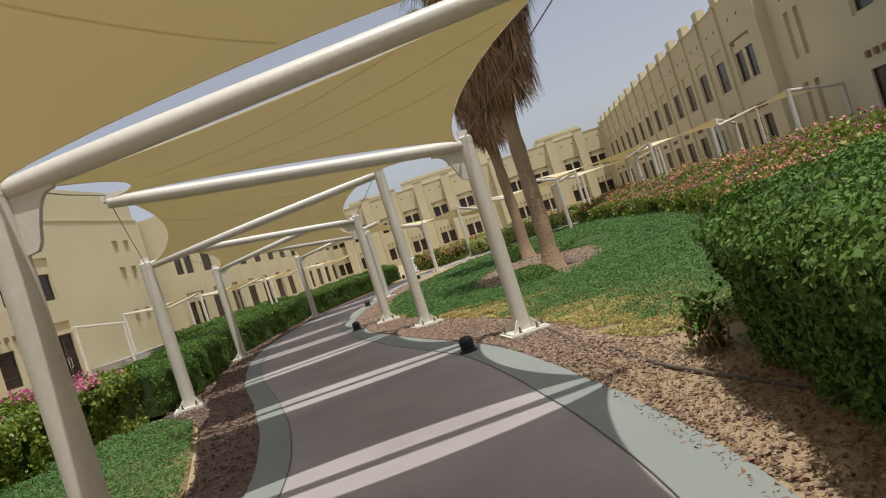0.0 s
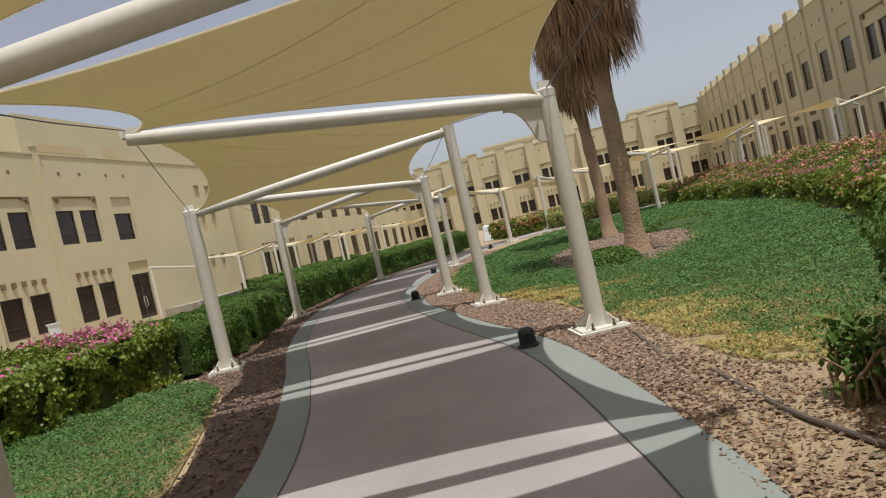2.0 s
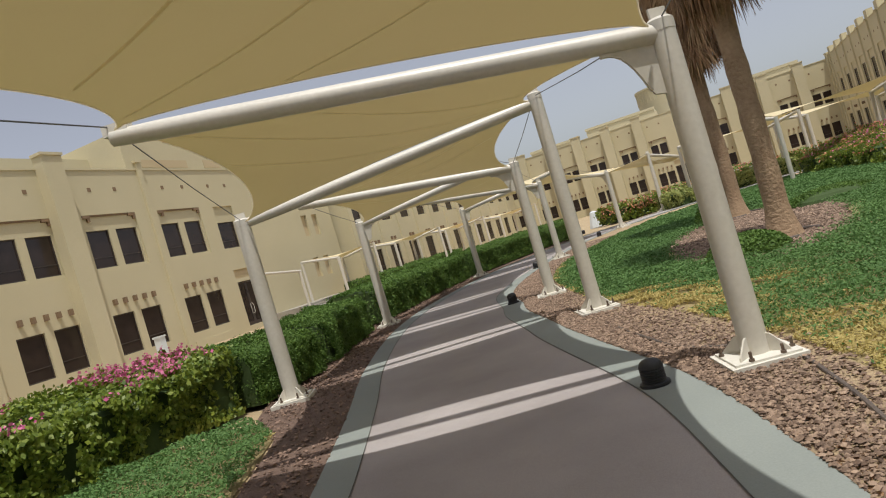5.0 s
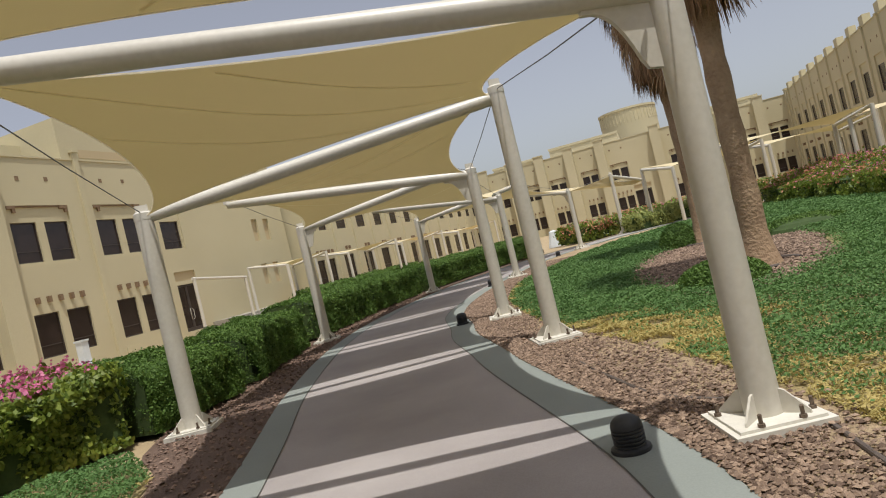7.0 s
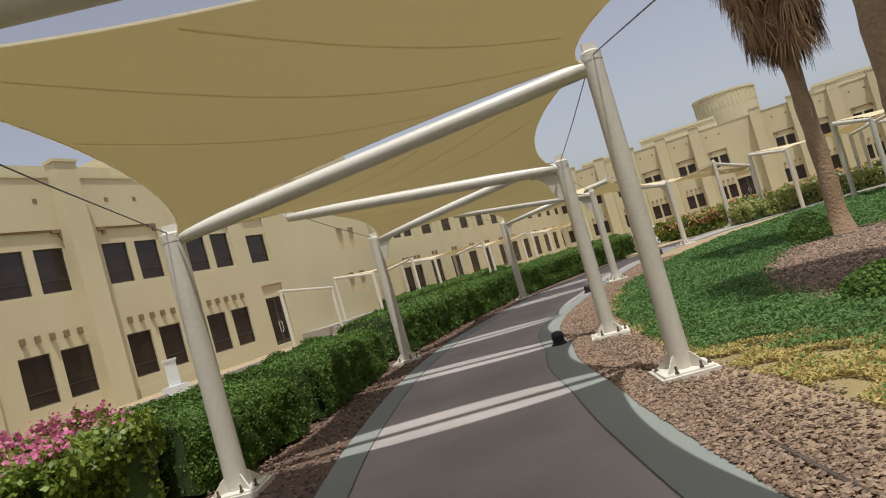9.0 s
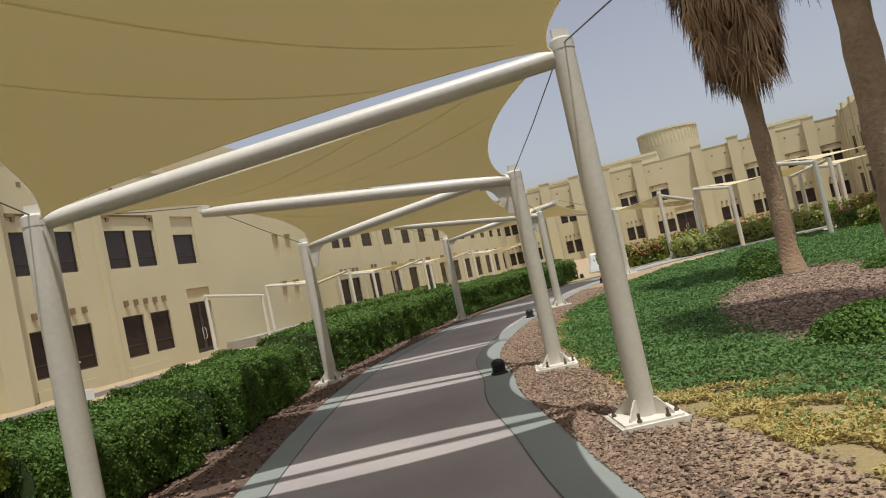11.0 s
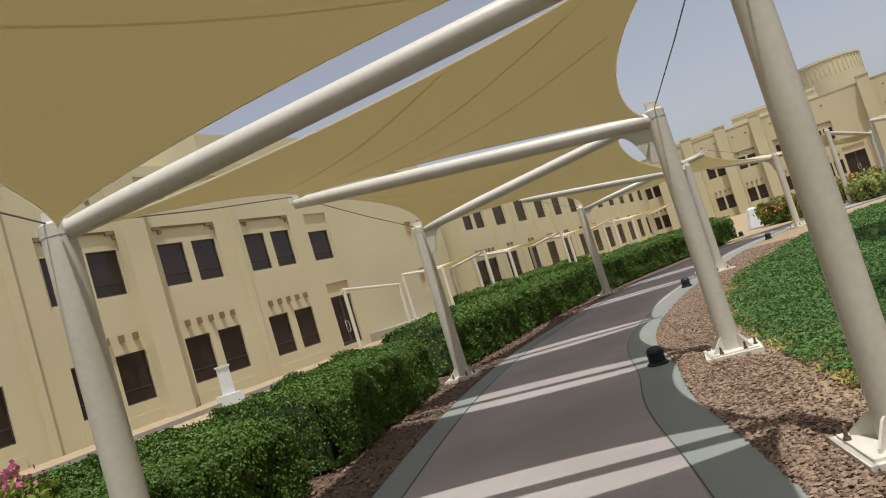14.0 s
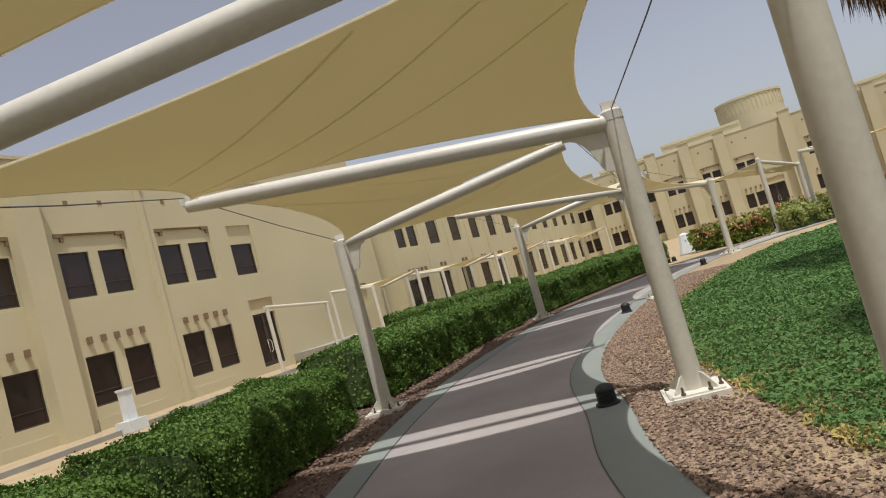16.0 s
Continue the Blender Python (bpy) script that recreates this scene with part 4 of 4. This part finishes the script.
    if plinth:
        edges = sorted((c - 1.5, c + 1.5) for c, kind in bays if kind == "double")
        for a, b in edges:
            part("sill_band", Shape().box(a, b, 0.0, 0.05, -0.05, 0.42), M_wall, t)
    for c, kind in bays:
        for k in (-0.7, 0.7):
            vent(t, eye, c + k, 8.35)
    return t


# left wing, facing the path: local x = Y0 - y
Y0 = 47.5
facade("office_building", "two-storey sand-coloured rendered building with paired dark windows", pose(-23.8, Y0 - 0.5, 0, 0, 0, -90), 62.0, 9.25,
       [(Y0 - y, "double") for y in (33.2, 28.8, 24.3, 19.4, 14.6, 9.8, 5.0, 0.2, -4.6)] + [(Y0 - 36.58, "upper")],
       piers=[(Y0 - 26.7, Y0 - 25.75, 0.55, 9.75), (Y0 - 17.3, Y0 - 16.4, 0.55, 9.75), (Y0 - 7.6, Y0 - 6.7, 0.55, 9.75), (Y0 - 31.35, Y0 - 31.1, 0.14, 9.6), (Y0 - 21.9, Y0 - 21.65, 0.14, 9.6)],
       slots=[(Y0 - b, Y0 - a, z0, z1) for a, b in ((44.0, 44.65), (45.3, 45.95)) for z0, z1 in ((1.9, 3.2), (4.7, 6.1), (7.1, 7.9))], doors=[(Y0 - 37.55, Y0 - 36.0)])
tall = tagged(new("roof_block"), "taller plain sand-coloured upper storey behind the parapet", "roof structure")
part("wall", Shape().box(-32.5, -23.82, 30.1, 46.9, 9.34, 11.2).box(-32.5, -26.0, 24.5, 30.1, 8.6, 10.5), M_wall, tall)
# slightly proud panels without depth; only the darker colour gives a recess's shade
for y0, y1, z0, z1 in ((31.1, 34.3, 9.4, 9.8), (35.6, 36.9, 9.4, 9.85)):
    part("recess_tone", Shape().box(-23.84, -23.80, y0, y1, z0, z1), M_recess, tall)
# the long block beyond it
Y1 = 92.0
facade("office_building", "long two-storey sand-coloured wing with a row of tall dark windows", pose(-22.6, Y1, 0, 0, 0, -90), 44.0, 9.2,
       [(Y1 - 49.8 - 0.0, "double")] + [(Y1 - y, "single") for y in (53.6, 57.2, 60.8, 64.4, 68.0, 71.6, 75.2, 78.8, 82.4, 86.0, 89.6)],
       piers=[(Y1 - y - 0.15, Y1 - y + 0.15, 0.12, 9.2) for y in (51.9, 55.4, 59.0, 62.6, 66.2, 69.8, 73.4, 77.0, 80.6, 84.2, 87.8)])
# the far side
X0 = 17.0
facade("office_building", "far sand-coloured two-storey block with stepped projecting piers", pose(X0, 92.0, 0, 0, 0, 180), 60.0, 9.3,
       [(X0 - x, "pair") for x in (14.6, 11.2, 7.0, 3.6, -3.4, -7.0, -11.0, -14.4, -18.4, -21.8)], depth=14.0,
       piers=[(X0 - x - 0.55, X0 - x + 0.55, 0.9, 9.8) for x in (16.4, 12.9, 9.1, 5.3, 1.4, -5.2, -9.0, -12.7, -16.4, -20.1)], doors=[(X0 + 0.3, X0 + 2.2)])
# the right wing
facade("office_building", "sand-coloured wing with stepped battlements and narrow dark windows", pose(16.0, 38.2, 0, 0, 0, 90), 53.0, 9.55,
       [(2.6, "double")] + [(6.6 + 3.6 * k, "single") for k in range(13)], merlon=3.6,
       piers=[(4.75 + 3.6 * k, 5.0 + 3.6 * k, 0.14, 9.55) for k in range(14)])
facade("office_building", "plain rendered stair block with tall slot windows", pose(16.6, 29.2, 0, 0, 0, 90), 9.0, 10.4, [],
       slots=[(5.6, 6.1, 4.6, 6.9), (6.7, 7.2, 4.6, 6.9), (5.6, 6.1, 7.5, 8.5), (6.7, 7.2, 7.5, 8.5), (5.6, 6.1, 1.0, 3.4), (6.7, 7.2, 1.0, 3.4)], plinth=False)
facade("office_building", "near sand-coloured wing with paired dark windows", pose(15.2, -14.0, 0, 0, 0, 90), 43.0, 10.4,
       [(40.6 - 4.8 * k, "double") for k in range(8)])
# behind the walker
facade("office_building", "plain sand-coloured block closing the courtyard", pose(-26.0, -16.0, 0, 0, 0, 0), 44.0, 9.4, [(4 + 6 * k, "double") for k in range(7)])

drum = thing("roof_tower", (-1.5, 114, 0), "round sand-coloured drum tower above the far roof", "tower")
part("drum", Shape().lathe([(4.15, 0), (4.15, 15.0), (4.27, 15.02), (4.27, 15.3), (3.95, 15.32)], 40), M_wall, drum, smooth=True)
for k in range(48):
    a = 2 * math.pi * k / 48
    part("flute", Shape().box(-0.07, 0.07, -0.04, 0.05, 13.2, 14.9, pose(4.15 * math.cos(a), 4.15 * math.sin(a), 0, 0, 0, math.degrees(a) - 90)), M_wall, drum)
for x, w, h in ((-7.5, 9, 11.0), (11, 6, 10.8), (-17, 6, 10.4)):
    rb = part("roof_house", Shape().box(x - w / 2, x + w / 2, 98, 105, 8.4, h).box(x - w / 2 - 0.1, x + w / 2 + 0.1, 97.9, 98.0, h - 0.2, h + 0.1), M_wall)
    tagged(rb, "low sand-coloured roof structure behind the parapet", "roof structure", "roof structures")

# steps and ramp by the door
st = thing("entrance_steps", (-22.9, 38.0, 0), "grey stone steps and kerb before the glazed door", "steps")
for k in range(4):
    part("step", Shape().box(-1.1, 2.2 - 0.34 * k, -0.4 + 0.002 * k, 6.2 - 0.002 * k, 0.12 * k - 0.03, 0.12 + 0.12 * k), M_steps, st)
st2 = thing("entrance_steps", (16.0, 31.5, 0), "broad grey stone steps up to the stair block", "steps")
for k in range(6):
    part("step", Shape().box(-2.6 + 0.34 * k, 0.55, -2.4, 2.6, 0.16 * k - 0.03, 0.16 * k + 0.15), M_steps, st2)
bin_ = part("plastic_bin", Shape().lathe([(0.24, 0), (0.30, 0.62), (0.32, 0.64), (0.32, 0.68), (0.02, 0.7)], 14, pose(13.5, 28.3, 0)), M_blue)
tagged(bin_, "blue plastic bin beside the steps", "bin")
kerb = part("kerb", Shape().box(-20.0, -19.7, -10, 46, -0.03, 0.12), M_steps)
tagged(kerb, "pale concrete kerb before the building", "kerb", kind="structure")
apron = part("pavement", sheet([(-19.7, -14), (-24, -14), (-24, 47), (-19.7, 47)], 0.02), M_sand)
tagged(apron, "sandy strip of ground along the building", "pavement", kind="structure")
walk2 = part("pavement", sheet([(9, 22), (15.2, 26), (15.4, 36), (11, 36), (8.4, 30)], -0.015), M_band)
tagged(walk2, "pale concrete paving before the stair block", "pavement", kind="structure")

mk = thing("marker_pillar", (-19.6, 24.9, 0), "pale grey service pillar on a block foot", "service pillar")
part("foot", Shape().box(-0.34, 0.34, -0.3, 0.3, -0.02, 0.32), M_white, mk)
part("column", Shape().box(-0.15, 0.15, -0.14, 0.14, 0.32, 1.2), M_white, mk)
part("lid", Shape().box(-0.18, 0.18, -0.17, 0.17, 1.2, 1.27), M_white, mk)
cn = thing("covered_stand", (-5.7, 45.3, 0), "pale cloth-covered stand at the path's edge", "stand")
part("cover", Shape().lathe([(0.42, 0.0), (0.4, 0.1), (0.3, 0.5), (0.22, 0.9), (0.1, 0.97), (0.02, 0.98)], 9), M_white, cn)
sl = part("low_wall", Shape().box(1.0, 4.0, 48.0, 50.0, -0.03, 0.9), M_white)
tagged(sl, "low pale wall beyond the flowering hedge", "low wall")

# ---- irrigation pipes ----
for pts in ([(1.55, 7.95), (1.7, 7.35), (1.85, 6.7), (2.2, 5.9), (2.5, 5.2)], [(-0.55, 12.6), (0.1, 11.2), (0.75, 10.6), (1.05, 10.1), (1.2, 9.2), (1.3, 8.4)]):
    c = spline(pts, 0.12)
    h = part("irrigation_pipe", Shape().tube([(x, y, 0.012 + 0.008 * math.sin(5 * y)) for x, y in c], 0.016, 8), M_hose, smooth=True)
    tagged(h, "brown irrigation pipe lying on the soil", "pipe", "irrigation pipes")
tr = thing("small_plant", (2.2, 6.95, 0), "small half-bare dark green plant with grey stems", "plant")
for k in range(16):
    a, q = RNG.uniform(-0.14, 0.14, 2)
    part("stem", Shape().tube([(a, q, 0), (a + RNG.normal(0, 0.05), q + RNG.normal(0, 0.05), 0.15), (a + RNG.normal(0, 0.08), q + RNG.normal(0, 0.08), 0.32)], [0.012, 0.009, 0.005], 6), M_trunk, tr)

c = RNG.normal(0, 1, (360, 3)) * np.array([0.075, 0.075, 0.12]) + np.array([0, 0, 0.24])
c[:, 2] = np.abs(c[:, 2])
part("foliage", leaf_mesh("foliage", leaves(c, RNG.normal(size=c.shape), 0.04), M_hedge), M_hedge, tr)

# ---- ground cover, stones ----


def scatter(poly, n, z):
    p = np.array(poly)
    lo, hi = p.min(0), p.max(0)
    q = RNG.uniform(lo, hi, (n, 2))
    q = q[inside(q[:, 0], q[:, 1], poly)]
    return np.c_[q, np.full(len(q), z)]


def noise_at(p, k, shift=0.0):
    return np.array([noise.noise(Vector((x * k + shift, y * k, 0))) for x, y in p[:, :2]])


def cover(name, poly, density_near, label):
    pts = scatter(poly, density_near, 0.0)
    far = np.hypot(pts[:, 0] - 0.5, pts[:, 1] - 6)
    keep = RNG.uniform(size=len(pts)) < np.clip(9.0 / np.maximum(far, 3), 0.3, 1) 
    pts, far = pts[keep], far[keep]
    keep = ((pts[:, 0] - PALM_BED[0]) / 1.8) ** 2 + ((pts[:, 1] - PALM_BED[1]) / 5.1) ** 2 > 1 + 0.15 * RNG.normal(size=len(pts))
    pts, far = pts[keep], far[keep]
    edge = np.full(len(pts), 9.0)
    for q in np.array(poly)[::2]:
        edge = np.minimum(edge, np.hypot(pts[:, 0] - q[0], pts[:, 1] - q[1]))
    big, fine = noise_at(pts, 0.55), noise_at(pts, 2.6, 40)
    front = np.full(len(pts), 9.0)
    for q in BED_EDGE:
        front = np.minimum(front, np.hypot(pts[:, 0] - q[0], pts[:, 1] - q[1]))
    reach = np.where(pts[:, 1] < 15.0, 1.5, 0.35) if poly is GREEN else 0.3
    strip = np.clip(1.15 - (front if poly is GREEN else edge) / reach, 0, 1)
    dry = (big * 0.55 + fine * 0.55 + strip * 0.75 - 0.43 + 0.22 * RNG.normal(size=len(pts)) * (strip > 0)) > 0
    bare = dry & (fine + 0.4 * big + 0.3 * (edge < 0.3) > 0.42)
    pts, far, dry, fine = pts[~bare], far[~bare], dry[~bare], fine[~bare]
    high = np.where(dry, 0.05, 0.11) * (0.7 + 0.7 * (fine + 0.5)) * np.clip(0.4 + edge[~bare], 0.35, 1)
    pts[:, 2] = RNG.uniform(0.1, 1.0, len(pts)) ** 0.6 * high
    size = 0.0178 + 0.00105 * np.maximum(far - 4, 0)
    up = np.tile([0, 0, 1.0], (len(pts), 1))
    for flag, m, nm in ((~dry, M_cover, name), (dry, M_dry, name + "_dry")):
        v = np.empty((0, 3))
        v = leaves_sized(pts[flag], up[flag], size[flag] * (1.0 if m is M_cover else 0.7), 1.7 if m is M_cover else 4.5)
        o = part(nm, leaf_mesh(nm, v, m), m)
        tagged(o, label if m is M_cover else "yellowed dry patches in the ground cover", "ground cover", kind="stuff")


def leaves_sized(c, nrm, size, stretch):
    n = len(c)
    nr = nrm + 0.6 * RNG.normal(size=(n, 3))
    nr /= np.linalg.norm(nr, axis=1)[:, None]
    a = np.cross(nr, RNG.normal(size=(n, 3)))
    a /= np.linalg.norm(a, axis=1)[:, None]
    b = np.cross(nr, a)
    s = (size * RNG.uniform(0.6, 1.35, n))[:, None]
    return np.stack([c - a * s * stretch / 2, c + b * s / 2, c + a * s * stretch / 2, c - b * s / 2], 1).reshape(-1, 3)


cover("ground_cover", GREEN, 1450000, "dense low green succulent ground cover")
cover("ground_cover_lawn", LGREEN, 105000, "low bright green ground cover beside the path")


def stones(name, poly, n, size, label, material=M_stone):
    """Angular stone chips: squashed octahedra with uneven corners."""
    if isinstance(poly, tuple):
        # between two lines, thinning out away from the first
        a, b = poly
        q, f = RNG.uniform(0, len(a) - 1.001, n), RNG.beta(0.95, 1.7, n)[:, None]
        i, g = q.astype(int), (q % 1)[:, None]
        side_a, side_b = a[i] * (1 - g) + a[i + 1] * g, b[i] * (1 - g) + b[i + 1] * g
        pts = np.c_[side_a * (1 - f) + side_b * f, np.zeros(n)]
    else:
        pts = scatter(poly, n, 0.0)
    if name == "stone_chips":
        thin = np.clip((pts[:, 1] - 6.3) / 3.6, 0.13, 1.0) * np.clip(1.25 - 0.9 * f[:, 0] + 0.5 * noise_at(pts, 1.7), 0, 1)
        pts = pts[RNG.uniform(size=len(pts)) < thin]
    k = len(pts)
    s = size * RNG.uniform(0.45, 1.5, k) ** 1.3
    corners = np.array([(1, 0, 0), (0, 1, 0), (-1, 0, 0), (0, -1, 0), (0.1, 0.05, 0.55), (0, 0, -0.5)], float)
    v = corners[None] * RNG.uniform(0.75, 1.2, (k, 6, 1)) + RNG.normal(0, 0.12, (k, 6, 3))
    a = RNG.uniform(0, 2 * math.pi, k)
    rot = np.stack([np.stack([np.cos(a), -np.sin(a)], 1), np.stack([np.sin(a), np.cos(a)], 1)], 1)
    v[:, :, :2] = np.einsum("nij,nkj->nki", rot, v[:, :, :2])
    v = v * s[:, None, None]
    v += np.c_[pts[:, :2], 0.25 * s + RNG.uniform(0, 0.02, k)][:, None]
    tri = np.array([(0, 1, 4), (1, 2, 4), (2, 3, 4), (3, 0, 4), (1, 0, 5), (2, 1, 5), (3, 2, 5), (0, 3, 5)])
    faces = (np.arange(k)[:, None, None] * 6 + tri[None]).reshape(-1, 3)
    me = bpy.data.meshes.new(name)
    me.from_pydata(v.reshape(-1, 3).tolist(), [], faces.tolist())
    me.update()
    o = part(name, me, material)
    tagged(o, label, "stones", kind="stuff")


rp = resample(RIGHT[(RIGHT[:, 1] > 3.5) & (RIGHT[:, 1] < 32)], 90) + 0.0
rq = resample(np.vstack([[(2.6, 4.0), (2.3, 6.5)], BED_EDGE[(BED_EDGE[:, 1] > 7.7) & (BED_EDGE[:, 1] < 32)]]), 90) + np.array([0.15, 0])
stones("stone_chips", (rp, rq), 84000, 0.0145, "loose reddish-brown stone chips beside the path")
lp = [tuple(p) for p in resample(lh[lh[:, 1] < 30], 40)]
lq = [tuple(p) for p in resample(lb[lb[:, 1] < 30], 40)]
stones("stone_chips_hedge", lq + lp[::-1], 45000, 0.018, "dark loose stone chips below the hedge", M_mulch_stone)
c = scatter([(1.75, 4.0), (1.25, 7.0), (0.9, 8.6), (1.6, 8.4), (2.1, 7.4), (2.7, 6.4), (2.9, 4.0)], 5200, 0.008)
o = part("leaf_litter", leaf_mesh("leaf_litter", leaves_sized(c, np.tile([0, 0, 1.0], (len(c), 1)), np.full(len(c), 0.014), 3.5), M_skirt), M_skirt)
tagged(o, "scattered dry brown leaves and twigs on the soil", "leaf litter", kind="stuff")
stones("stone_chips_palms", ring, 26000, 0.022, "reddish stone chips round the palms")
